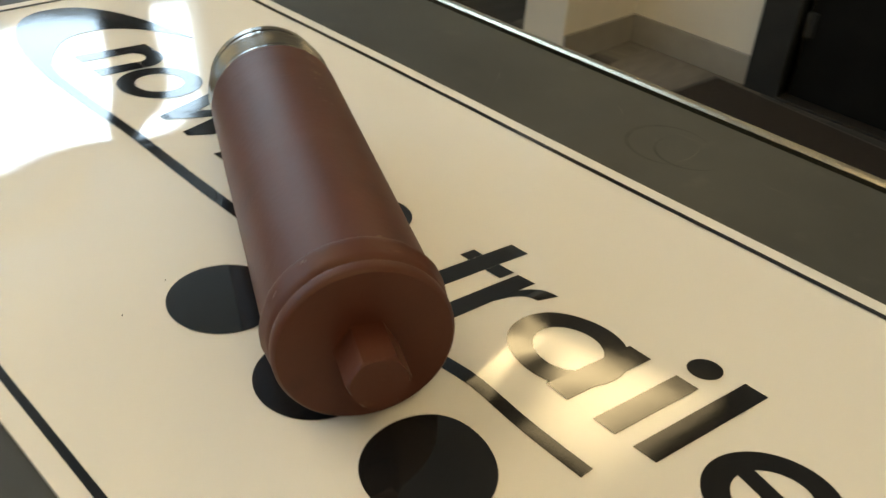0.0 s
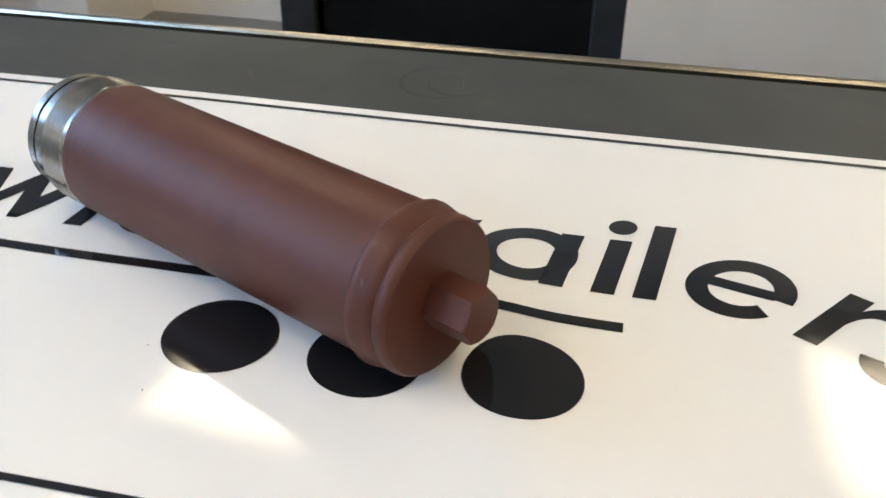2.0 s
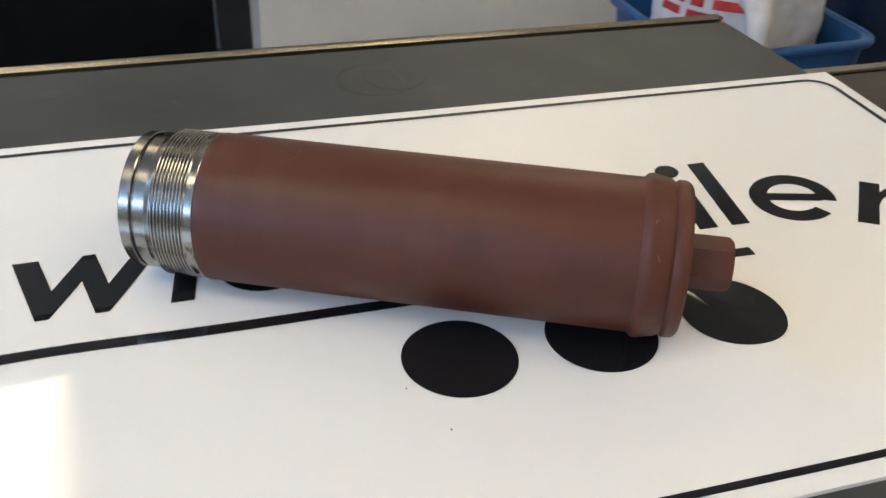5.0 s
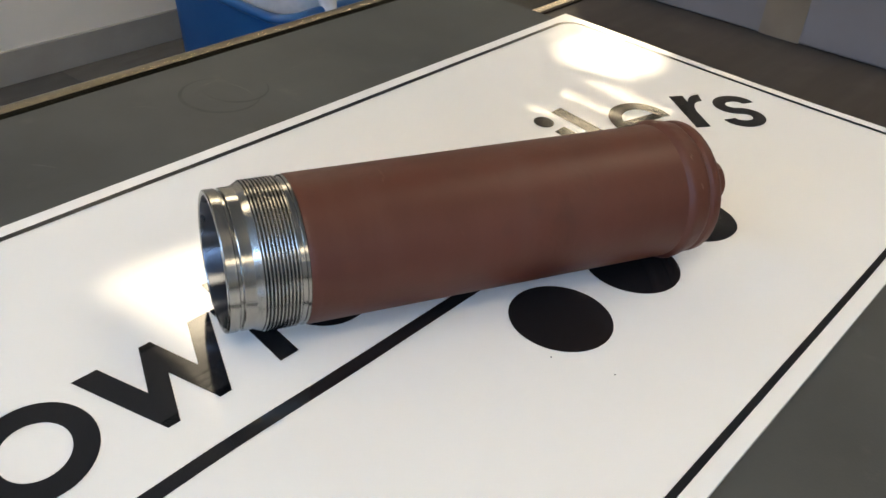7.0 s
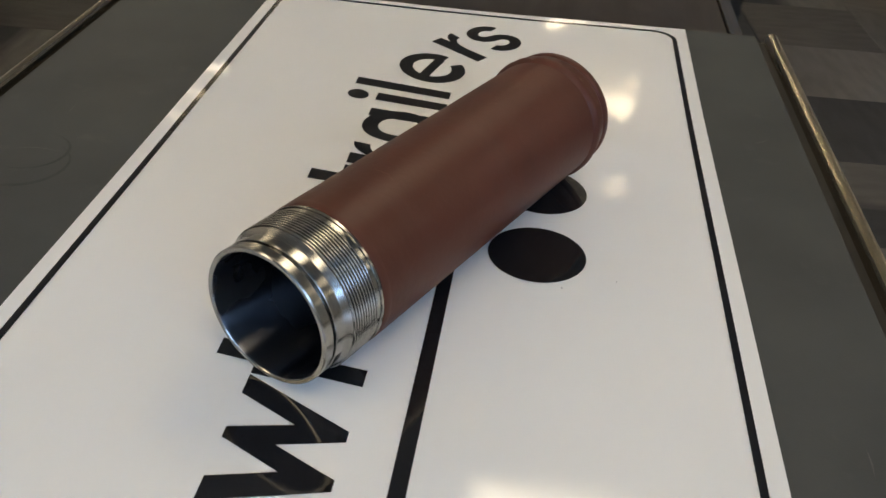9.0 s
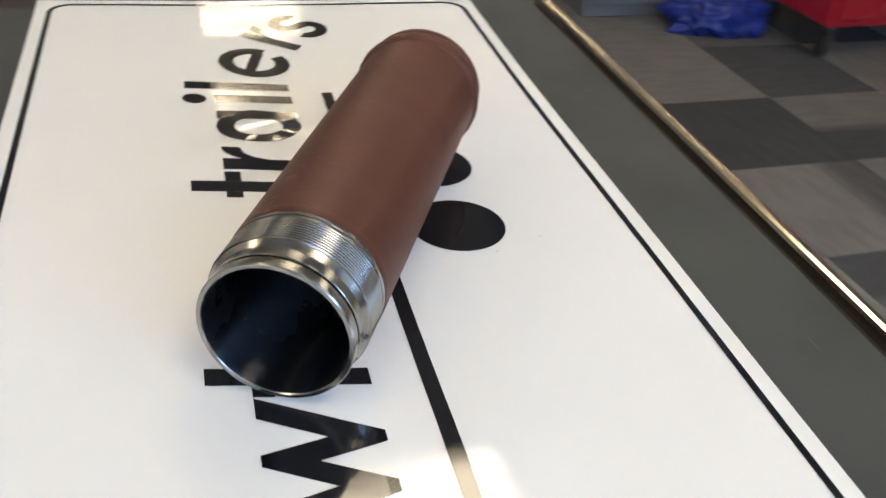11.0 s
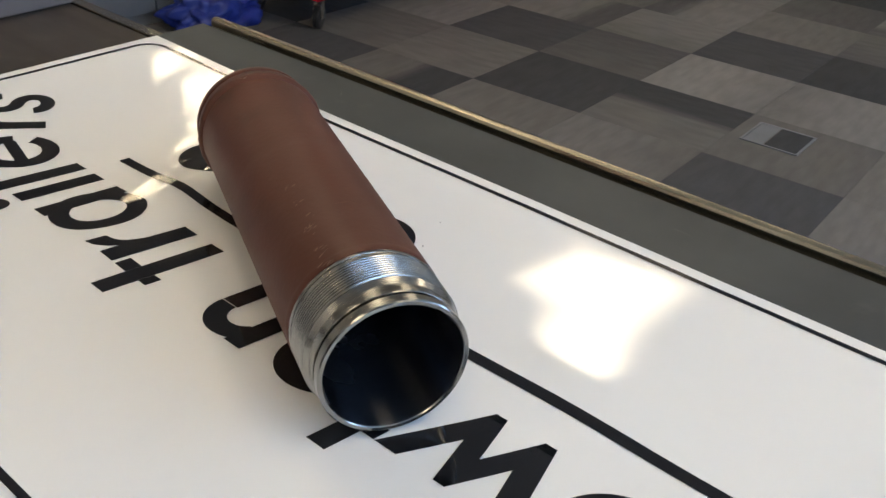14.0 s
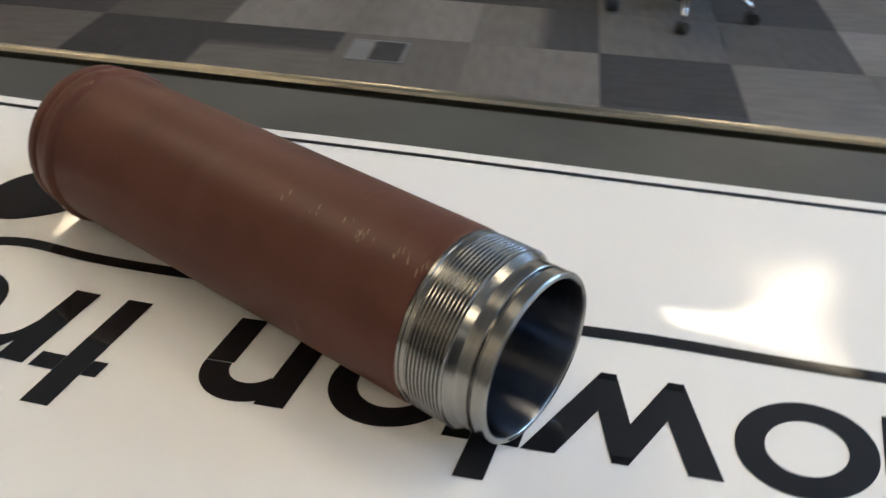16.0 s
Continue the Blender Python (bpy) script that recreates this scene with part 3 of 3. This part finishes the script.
bar(-0.0252, -0.0098, 0.0, XH)
disc(-0.0196, 0.0840, 0.0100, leaning)
bar(0.0018, 0.0170, 0.0, UP)


def turned(cx, cy, degrees):
    c, s = math.cos(radians(degrees)), math.sin(radians(degrees))
    return lambda p: (cx + c * p[0] - s * p[1], cy + s * p[0] + c * p[1])


g = turned(0.0708, 0.0255, -14)
ring(0.0, 0.0, 0.0343, 0.0140, -9, 317, lambda p: g(leaning(p)), "open_ring_mark")
bar(-0.0225, 0.0225, -0.0050, 0.0055, lambda p: g(leaning(p)))
g = turned(0.1058, -0.0215, -30)
bar(-0.0078, 0.0078, 0.0, XH, lambda p: g(leaning(p)))
hook(0.0077, lambda p: g(leaning(p)))
h = turned(0.1685, -0.0278, -38)
g = lambda p: h(leaning(p))
path = [(0.0165 * math.cos(radians(a)), 0.0138 + 0.0138 * math.sin(radians(a)), a) for a in range(14, 271, 8)]
path += [(0.0165 * math.cos(radians(a)), -0.0138 + 0.0138 * math.sin(radians(a)), a + 180) for a in range(82, -168, -8)]
ribbon("wave_mark", [g((x + 0.0067 * math.cos(radians(a)), y + 0.0067 * math.sin(radians(a)))) for x, y, a in path],
       [g((x - 0.0067 * math.cos(radians(a)), y - 0.0067 * math.sin(radians(a)))) for x, y, a in path])

# ---- the steel cylinder ----
R = 0.0472
AX = pose(-0.2680, -0.0139, 0.0487, 0, -0.87, -26.5)


def cylinder():
    c = empty("cylinder_tube", AX)
    tagged(c, "red primed steel cylinder tube with bare threaded open end", "steel cylinder")
    s0, s1 = -0.1543, -0.1064
    body = [(s1, R - 0.0016), (s1 + 0.0004, R - 0.0005), (s1 + 0.002, R), (s1 + 0.006, R), (s1 + 0.0064, R - 0.00004), (s1 + 0.0072, R)]
    body += [(s1 + 0.0072 + (0.1565 - s1 - 0.0072) * k / 12, R) for k in range(1, 13)]
    # welded end: a proud bead, the sunk weld face behind it, then the bevelled edge of the cap
    body += [(0.1572, R + 0.0006), (0.1588, R + 0.0020), (0.1608, R + 0.0027), (0.1634, R + 0.0024), (0.1668, R + 0.0015), (0.1705, R + 0.0010), (0.1732, R + 0.0002)]
    body += [(0.1750, R - 0.0012), (0.1762, R - 0.0006), (0.1772, R + 0.0003), (0.1790, R + 0.0004), (0.1818, R + 0.0001), (0.1834, R - 0.0006), (0.1846, R - 0.0018), (0.1846, 0.0)]
    bm = lathe(body, 160)
    for v in bm.verts:                        # the weld bead is slightly uneven
        if 0.1572 < v.co.x < 0.1765:
            k = 1 + 0.012 * noise.noise(Vector((v.co.x * 60, v.co.y * 75, v.co.z * 75))) + 0.005 * noise.noise(Vector((v.co.x * 110, v.co.y * 260, v.co.z * 260)))
            v.co.y, v.co.z = v.co.y * k, v.co.z * k
    sharp_smooth(part("painted_body", bm, "paint", c, "red oxide primed tube with a welded end cap"), 34)
    # bare end: lip, groove, band, chamfer, ten rounded thread ridges, run-out and collar
    prof = [(s0 + 0.0006, 0.0405), (s0, 0.0410), (s0, 0.0430), (s0 + 0.0008, 0.0437), (s0 + 0.0066, 0.0437), (s0 + 0.0071, 0.0433),
            (s0 + 0.0072, 0.0415), (s0 + 0.0092, 0.0415), (s0 + 0.0093, 0.0433), (s0 + 0.0098, 0.0437), (s0 + 0.0166, 0.0437), (s0 + 0.0172, 0.0440), (s0 + 0.0206, 0.0459)]
    ts, te, n = s0 + 0.0210, s1 - 0.0052, 10
    for k in range(n):
        a, p = ts + (te - ts) * k / n, (te - ts) / n
        prof += [(a + p * q, R - 0.0004 - d) for q, d in ((0.0, 0.0009), (0.10, 0.0013), (0.20, 0.0009), (0.36, 0.0002), (0.50, 0.0), (0.66, 0.0), (0.84, 0.0003))]
    prof += [(te + 0.0002, R - 0.0011), (te + 0.0030, R - 0.0011), (te + 0.0033, R - 0.0004), (s1 - 0.0003, R - 0.0004), (s1 + 0.001, R - 0.0014)]
    sharp_smooth(part("threaded_end", lathe(prof, 160), "steel", c, "bright turned steel thread and lip"), 21)
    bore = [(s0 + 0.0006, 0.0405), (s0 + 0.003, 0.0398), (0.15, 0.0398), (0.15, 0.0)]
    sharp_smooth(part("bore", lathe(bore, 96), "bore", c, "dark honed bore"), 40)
    # hexagon plug on the cap, its outer end chamfered round
    bm = bmesh.new()
    n, q = 36, 0.0166
    rows = []
    for sx, cap in ((0.1838, 1.0), (0.2102, 1.0), (0.2118, 0.955), (0.2130, 0.88)):
        row = []
        for k in range(n):
            a = 2 * math.pi * k / n
            r = min(q * math.cos(math.pi / 6) / math.cos(a % (math.pi / 3) - math.pi / 6), q * cap)
            row.append(bm.verts.new((sx, r * math.cos(a), r * math.sin(a))))
        rows.append(row)
    for lo, hi in zip(rows, rows[1:]):
        for k in range(n):
            bm.faces.new((lo[k], lo[(k + 1) % n], hi[(k + 1) % n], hi[k]))
    bm.faces.new(rows[-1])
    bmesh.ops.recalc_face_normals(bm, faces=bm.faces)
    sharp_smooth(part("plug", bm, "paint", c, "red primed hexagon plug"), 15)
    # pale rubbed spots on the paint, each a thin sliver on the round
    rnd = random.Random(4)
    for s, a, n, w in ((-0.012, 63, 5, 0.008), (-0.034, 62, 3, 0.008), (-0.054, 64, 3, 0.006), (-0.068, 61, 12, 0.013), (-0.091, 60, 8, 0.010), (-0.102, 59, 8, 0.008), (0.164, 122, 5, 0.006), (0.164, 150, 4, 0.006), (0.160, 75, 5, 0.004)):
        for k in range(n):
            ds, da, ln = rnd.uniform(-0.5, 0.5) * w, rnd.uniform(-4, 4), rnd.uniform(2.0, 5.5)
            hw, r = rnd.uniform(0.0002, 0.0007), R + (0.0023 if s > 0.15 else 0.00012)
            bm = bmesh.new()
            rows = []
            for j in range(5):
                an = radians(a + da + (j / 4 - 0.5) * ln)
                q = hw * (0.25, 0.8, 1.0, 0.7, 0.2)[j]
                rows.append([bm.verts.new((s + ds + e * q + 0.0006 * (j - 2) * rnd.uniform(0.2, 0.8), r * math.cos(an), r * math.sin(an))) for e in (-1, 1)])
            for p, q in zip(rows, rows[1:]):
                bm.faces.new((p[0], q[0], q[1], p[1]))
            part("scuff_mark", bm, "scuff", c, "pale rubbed scuff")
    return c


cylinder()

# pale scratches and a faint ring left on the bench top
M["scratch"] = material("pale_scratch", (0.075, 0.077, 0.075), (0.10, 0.102, 0.098), 0.55, scale=90, spec=0.2)
M["ring_stain"] = material("dark_ring_stain", (0.034, 0.037, 0.036), (0.046, 0.050, 0.048), 0.5, scale=60, spec=0.2)
bench = bpy.data.objects["workbench"]


def bench_mark(name, mat, cx, cy, r, a0, a1, w, sx=1.0):
    n = 24
    bm = bmesh.new()
    rows = []
    for k in range(n + 1):
        a = radians(a0 + (a1 - a0) * k / n)
        ww = w * math.sin(math.pi * min(max(k / n, 0.04), 0.96))
        rows.append([bm.verts.new((cx + sx * q * math.cos(a), cy + q * math.sin(a), 0.0003)) for q in (r - ww, r + ww)])
    for p, q in zip(rows, rows[1:]):
        bm.faces.new((p[0], p[1], q[1], q[0]))
    bmesh.ops.recalc_face_normals(bm, faces=bm.faces)
    return part(name, bm, mat, bench)


bench_mark("ring_stain", "ring_stain", -0.195, 0.315, 0.036, 60, 330, 0.0020)
bench_mark("ring_stain", "ring_stain", -0.175, 0.318, 0.030, 150, 350, 0.0014)
bench_mark("scratch", "scratch", -0.215, 0.310, 0.045, -25, 35, 0.0005)
bench_mark("scratch", "scratch", -0.30, 0.29, 0.060, 40, 62, 0.0005)
bench_mark("scratch", "scratch", -0.20, 0.45, 0.110, 268, 284, 0.0005)
bench_mark("scratch", "scratch", -0.10, 0.40, 0.080, 262, 282, 0.0004)
bench_mark("scratch", "scratch", -0.42, 0.27, 0.050, 20, 50, 0.0005)
bench_mark("scratch", "scratch", 0.02, -0.27, 0.030, 200, 240, 0.0005)
bench_mark("scratch", "scratch", -0.40, -0.20, 0.090, 262, 276, 0.0005)

# ---- things beyond the bench ----
carton = empty("carton", pose(0.594, -0.45, SIDE_Z + 0.0005, 0, 0, 5.5))
tagged(carton, "dull grey-brown cardboard carton with brown tape on the side table", "carton")
part("box", box(0, 0.46, 0, 0.83, 0, 0.15, 0.004), "carton", carton)
part("tape", box(-0.0006, 0.0, 0.505, 0.560, 0.0, 0.085), "tape", carton, "strip of brown parcel tape")


def tub(name, m, w, d, h, label, mat="bin"):
    t = empty(name, m)
    tagged(t, label, "tub")
    bm = bmesh.new()
    rows = []
    for z, k in ((0, 0.84), (0.006, 0.86), (h, 1.0), (h, 0.965), (0.012, 0.82)):
        ring_ = []
        for cx, cy, a in ((1, 1, 0), (-1, 1, 90), (-1, -1, 180), (1, -1, 270)):
            for j in range(7):
                an = radians(a + 15 * j)
                ring_.append(bm.verts.new((cx * (w / 2 * k - 0.06) + 0.06 * math.cos(an), cy * (d / 2 * k - 0.06) + 0.06 * math.sin(an), z)))
        rows.append(ring_)
    n = len(rows[0])
    for a, b in zip(rows, rows[1:]):
        for k in range(n):
            bm.faces.new((a[k], a[(k + 1) % n], b[(k + 1) % n], b[k]))
    bm.faces.new(rows[0][::-1])
    bm.faces.new(rows[-1])
    sharp_smooth(part("shell", bm, mat, t), 50)
    pts = []
    for cx, cy, a in ((1, 1, 0), (-1, 1, 90), (-1, -1, 180), (1, -1, 270)):
        for j in range(7):
            an = radians(a + 15 * j)
            pts.append((cx * (w / 2 - 0.06) + 0.068 * math.cos(an), cy * (d / 2 - 0.06) + 0.068 * math.sin(an), h - 0.008))
    part("rim", pipe(pts + [pts[0]], 0.014, 10), mat, t, "rolled plastic rim", smooth=True)
    return t


tub("tub", pose(1.265, 1.835, FLOOR, 0, 0, 2), 0.58, 0.52, 0.46, "blue plastic tub holding a stuffed white sack")
tub("tub", pose(2.10, 2.21, FLOOR, 0, 0, -3), 0.56, 0.50, 0.46, "dark blue plastic tub on the carpet near the wall", "dark_bin")


def sack_point(p):
    """The slumped cloth's surface in direction p: narrower inside the tub, creased all over."""
    q = noise.noise(p * 2.2) * 0.16 + noise.noise(p * 5.5 + Vector((3, 1, 2))) * 0.10 + abs(noise.noise(p * 9)) * 0.05
    v = Vector((p.x * 0.275, p.y * 0.235, 0.40 + p.z * 0.40)) + p * q * 0.12
    k = min(1.0, 0.74 + 0.45 * max(v.z, 0.0))
    return Vector((v.x * k, v.y * k, max(v.z, 0.0)))


def sack():
    s = empty("sack", pose(1.265, 1.845, FLOOR + 0.014))
    tagged(s, "stuffed white woven sack with red print, slumped in the tub", "sack")
    bm = bmesh.new()
    bmesh.ops.create_icosphere(bm, subdivisions=5, radius=1.0)
    for v in bm.verts:
        v.co = sack_point(v.co.normalized())
    part("sackcloth", bm, "sack", s, smooth=True)
    tie = []
    for k in range(9):
        t = k / 8
        tie.append((-0.10 + 0.01 * math.sin(5 * t), -0.16 - 0.145 * t, 0.57 - 0.19 * t * t * t))
    part("sack_ear", pipe(tie, [0.050, 0.047, 0.044, 0.040, 0.037, 0.034, 0.030, 0.024, 0.012], 12), "sack", s, smooth=True)
    for z0, z1, spans in ((0.565, 0.610, ((-190, -172), (-166, -140), (-132, -108))), (0.525, 0.551, ((-186, -158), (-152, -142), (-136, -112))), (0.488, 0.512, ((-178, -160), (-154, -128)))):
        for a0, a1 in spans:
            bm = bmesh.new()
            rows = []
            for zz in (z0, (z0 + z1) / 2, z1):
                row = []
                for j in range(9):
                    a = radians(a0 + (a1 - a0) * j / 8)
                    up = (zz - 0.40) / 0.40
                    flat_ = math.sqrt(max(0.05, 1 - up * up))
                    p = Vector((math.cos(a) * flat_, math.sin(a) * flat_, up)).normalized()
                    row.append(bm.verts.new(sack_point(p) + p * 0.004))
                rows.append(row)
            for lo, hi in zip(rows, rows[1:]):
                for j in range(8):
                    bm.faces.new((lo[j], lo[j + 1], hi[j + 1], hi[j]))
            part("print_bar", bm, "red_ink", s, "faded red print bar")
    return s


sack()

bm = box(-0.105, 0.105, -0.15, 0.15, 0.0, 0.055, 0.010)
for v in bm.verts:
    v.co.z *= 1.0 - 2.0 * (v.co.x + 0.02) ** 2 * 8
    v.co.z = max(v.co.z, 0.0)
tagged(part("cardboard_offcut", bm, "tape", m=pose(1.645, 1.96, FLOOR + 0.0005, 0, 0, -6)), "folded brown cardboard offcut on the carpet beside the tub", "cardboard")

doormat = tagged(empty("doormat", pose(-0.87, 2.50, FLOOR + 0.0005, 0, 0, -4)), "dark brown doormat on the carpet before the door", "doormat")
part("rubber_edge", box(-0.64, 0.64, -0.28, 0.28, 0, 0.008, 0.003), "black_pl", doormat, "black rubber border")
part("mat_surface", box(-0.61, 0.61, -0.25, 0.25, 0.0082, 0.018, 0.004), "doormat", doormat, "dark brown ribbed pile")


def castor(parent, m, r=0.055):
    c = empty("castor", m)
    c.parent = parent
    part("wheel", lathe([(-0.014, 0.0), (-0.014, r * 0.8), (-0.011, r), (0.011, r), (0.014, r * 0.8), (0.014, 0.0)], 28), "black_pl", c, "black rubber wheel", smooth=False)
    bm = bmesh.new()
    add_box(bm, -0.021, -0.017, -0.02, 0.02, -0.01, r + 0.035, 0.001)
    add_box(bm, 0.017, 0.021, -0.02, 0.02, -0.01, r + 0.035, 0.001)
    add_box(bm, -0.03, 0.03, -0.035, 0.035, r + 0.035, r + 0.042, 0.001)
    part("fork", bm, "chrome", c, "zinc plated fork")
    return c


def tool_cabinet():
    c = empty("tool_cabinet", pose(2.55, -2.58, FLOOR, 0, 0, 5))
    tagged(c, "red enamelled roller tool cabinet on castors", "tool cabinet")
    d, w, h = 0.52, 1.36, 0.95
    part("body", box(0, d, -w, 0, 0.152, h, 0.008), "red_cab", c)
    for k in range(5):
        z = 0.19 + k * 0.15
        for y0, y1 in ((-w + 0.03, -w / 2 - 0.008), (-w / 2 + 0.008, -0.03)):
            dr = part("drawer_front", box(-0.014, -0.001, y0, y1, z, z + 0.138, 0.004), "red_cab", c)
            part("handle", box(-0.026, -0.0145, y0 + 0.03, y1 - 0.03, z + 0.112, z + 0.126, 0.002), "chrome", dr, "chrome pull rail")
    for x in (0.06, d - 0.06):
        for y in (-0.07, -w + 0.07):
            castor(c, pose(x, y, 0.058, 0, 0, 20), 0.056)
    return c


tool_cabinet()

cab = empty("cabinet", pose(3.12, -1.70, FLOOR, 0, 0, 4))
tagged(cab, "grey painted steel cabinet standing on the carpet", "cabinet")
part("body", box(0, 0.5, -0.80, 0, 0.0, 1.1, 0.006), "grey_cab", cab)
part("door", box(-0.016, -0.001, -0.78, -0.405, 0.06, 1.06, 0.003), "grey_cab", cab)
part("door", box(-0.016, -0.001, -0.395, -0.02, 0.06, 1.06, 0.003), "grey_cab", cab)


def plastic_bag():
    bm = bmesh.new()
    bmesh.ops.create_icosphere(bm, subdivisions=5, radius=1.0)
    for v in bm.verts:
        p = v.co.copy()
        q = 1 + 0.30 * noise.noise(p * 1.8 + Vector((7, 0, 0))) + 0.22 * noise.noise(p * 4.5) - 0.10 * abs(noise.noise(p * 9))
        v.co = Vector((p.x * 0.13 * q, p.y * 0.25 * q, max(0.0, 0.05 + p.z * 0.13 * q)))
    ob = part("plastic_bag", bm, "blue_bag", m=pose(2.96, -2.30, FLOOR + 0.0005), smooth=True)
    tagged(ob, "crumpled glossy blue plastic bag on the floor", "bag")


plastic_bag()


def cloth_bag():
    bm = bmesh.new()
    bmesh.ops.create_icosphere(bm, subdivisions=5, radius=1.0)
    for v in bm.verts:
        p = v.co.copy()
        q = 1 + 0.16 * noise.noise(p * 1.7 + Vector((1, 5, 2))) + 0.08 * noise.noise(p * 4.0) - 0.05 * abs(noise.noise(p * 8))
        v.co = Vector((p.x * 0.14 * q, p.y * 0.15 * q, max(0.0, 0.21 + p.z * 0.24 * q)))
    bag = empty("cloth_bag", pose(3.10, -0.74, FLOOR + 0.0005))
    tagged(bag, "slumped black cloth bag standing on the carpet", "bag")
    part("bag_body", bm, "fabric", bag, smooth=True)
    part("strap", pipe([(0.0, -0.07, 0.41), (0.0, -0.05, 0.48), (0.0, 0.0, 0.50), (0.0, 0.05, 0.48), (0.0, 0.07, 0.41)], 0.010, 10), "fabric", bag, "black webbing strap", smooth=True)


cloth_bag()


def office_chair():
    c = empty("office_chair", pose(-0.71, -4.04, FLOOR, 0, 0, 5))
    tagged(c, "black office chair on a chrome five-star base", "office chair")
    part("column", pipe([(0, 0, 0.06), (0, 0, 0.42)], 0.03, 20), "black_pl", c)
    part("hub", lathe([(0.055, 0.0), (0.055, 0.048), (0.125, 0.040), (0.125, 0.0)], 32), "black_pl", c, m=pose(0, 0, 0, 0, -90, 0))
    for k in range(5):
        a = radians(13 + 72 * k)
        ca, sa = math.cos(a), math.sin(a)
        pts = [(ca * r, sa * r, z) for r, z in ((0.03, 0.122), (0.11, 0.128), (0.20, 0.122), (0.265, 0.108), (0.305, 0.086), (0.324, 0.062))]
        part("base_arm", pipe(pts, [0.017, 0.016, 0.0155, 0.015, 0.014, 0.012], 12), "chrome", c, "polished chrome arm", smooth=True)
        w = part("castor", lathe([(-0.024, 0.0), (-0.024, 0.022), (-0.020, 0.028), (-0.006, 0.028), (-0.004, 0.018), (0.004, 0.018), (0.006, 0.028), (0.020, 0.028), (0.024, 0.022), (0.024, 0.0)], 28),
                 "black_pl", c, "black twin-wheel castor", m=pose(ca * 0.33, sa * 0.33, 0.0285, 0, 0, math.degrees(a) + 60 * k))
    part("seat", box(-0.24, 0.24, -0.24, 0.24, 0.42, 0.50, 0.03), "fabric", c)
    part("backrest", box(-0.21, 0.21, -0.27, -0.21, 0.56, 1.0, 0.025), "fabric", c)
    part("back_bar", pipe([(0, -0.1, 0.43), (0, -0.29, 0.45), (0, -0.29, 0.75)], 0.015, 10), "black_pl", c)
    return c


office_chair()

# ---- carpet tiles, quarter-turned at random, with a lid over a floor socket ----
CR, CU, CV = 3.6, -0.0562, -0.1550
turn = Matrix.Rotation(radians(CR), 4, "Z")
tile_mesh = {}
for k in "dstphb":
    me = bpy.data.meshes.new("carpet_tile")
    bm = box(0.0006, CT - 0.0006, 0.0006, CT - 0.0006, -0.006, 0.0, 0.0015)
    bm.to_mesh(me)
    bm.free()
    me.materials.append(M["tile_" + k])
    tile_mesh[k] = me
# tones of the tiles by column and row of the grid: kind and quarter turns
TONES = {(2, -6): "d0", (1, -6): "h1", (0, -6): "t0", (0, -5): "d0", (-1, -6): "t2", (-2, -6): "d1", (-3, -6): "t1", (-2, -7): "s0", (-2, -8): "s0",
         (-1, -7): "h0", (0, -7): "p0", (1, -7): "p2", (2, -7): "s1", (3, -6): "t1", (3, -7): "d1", (2, -5): "t0", (3, -5): "h0", (1, -5): "p2",
         (4, -6): "t1", (4, -5): "d0", (4, -7): "p0", (1, -8): "d1", (0, -8): "d0", (2, -8): "p1", (3, -8): "b0", (-1, -8): "d0", (-3, -7): "s0",
         (3, -4): "d1", (4, -4): "t0", (2, -4): "b1", (5, -5): "s0", (5, -6): "d1", (5, -4): "t2"}
rnd = random.Random(12)
verts, faces = [], []
for i in range(-16, 18):
    for j in range(-16, 8):
        c = turn @ Vector((CU + (i + 0.5) * CT, CV + (j + 0.5) * CT, 0))
        draw = rnd.choice("ddstttpphb") + str(rnd.randrange(4))
        kind, quarter = TONES.get((i, j), draw)
        q = Matrix.Translation((CT / 2, CT / 2, 0)) @ Matrix.Rotation(math.pi / 2 * int(quarter), 4, "Z") @ Matrix.Translation((-CT / 2, -CT / 2, 0))
        p = turn @ Vector((CU + i * CT, CV + j * CT, 0))
        place = Matrix.Translation((p.x, p.y, FLOOR)) @ turn @ q
        if -2.3 < c.x < 4.4 and -6.2 < c.y < -0.25 or -2.2 < c.x < 2.4 and 1.0 < c.y < 2.85:
            ob = new("carpet_tile", tile_mesh[kind])
            ob.parent = floor
            ob.matrix_basis = place
        elif XW < c.x < XE and YS < c.y < YN:
            k = len(verts)
            verts += [place @ v.co for v in tile_mesh["s"].vertices]
            faces += [[k + v for v in f.vertices] for f in tile_mesh["s"].polygons]
rest = bpy.data.meshes.new("carpet_rest")
rest.from_pydata(verts, [], faces)
rest.materials.append(M["tile_s"])
ob = new("carpet_rest", rest)
ob.parent = floor
tagged(ob, "grey carpet tiles over the rest of the floor", kind="stuff")

lid = tagged(empty("floor_socket", pose(0.50, -3.12, FLOOR + 0.0005, 0, 0, CR)), "carpet-topped floor socket lid in a thin metal frame", "floor socket")
for x0, x1, y0, y1 in ((-0.115, 0.115, -0.115, -0.105), (-0.115, 0.115, 0.105, 0.115), (-0.115, -0.105, -0.105, 0.105), (0.105, 0.115, -0.105, 0.105)):
    part("frame", box(x0, x1, y0, y1, 0.0, 0.004, 0.0008), "grey_cab", lid, "thin metal rim")
part("inlay", box(-0.104, 0.020, -0.104, 0.104, 0.0, 0.003), "tile_d", lid)
part("flap", box(0.026, 0.104, -0.104, 0.104, 0.0, 0.003, 0.0008), "grey_cab", lid, "grey metal cable flap")
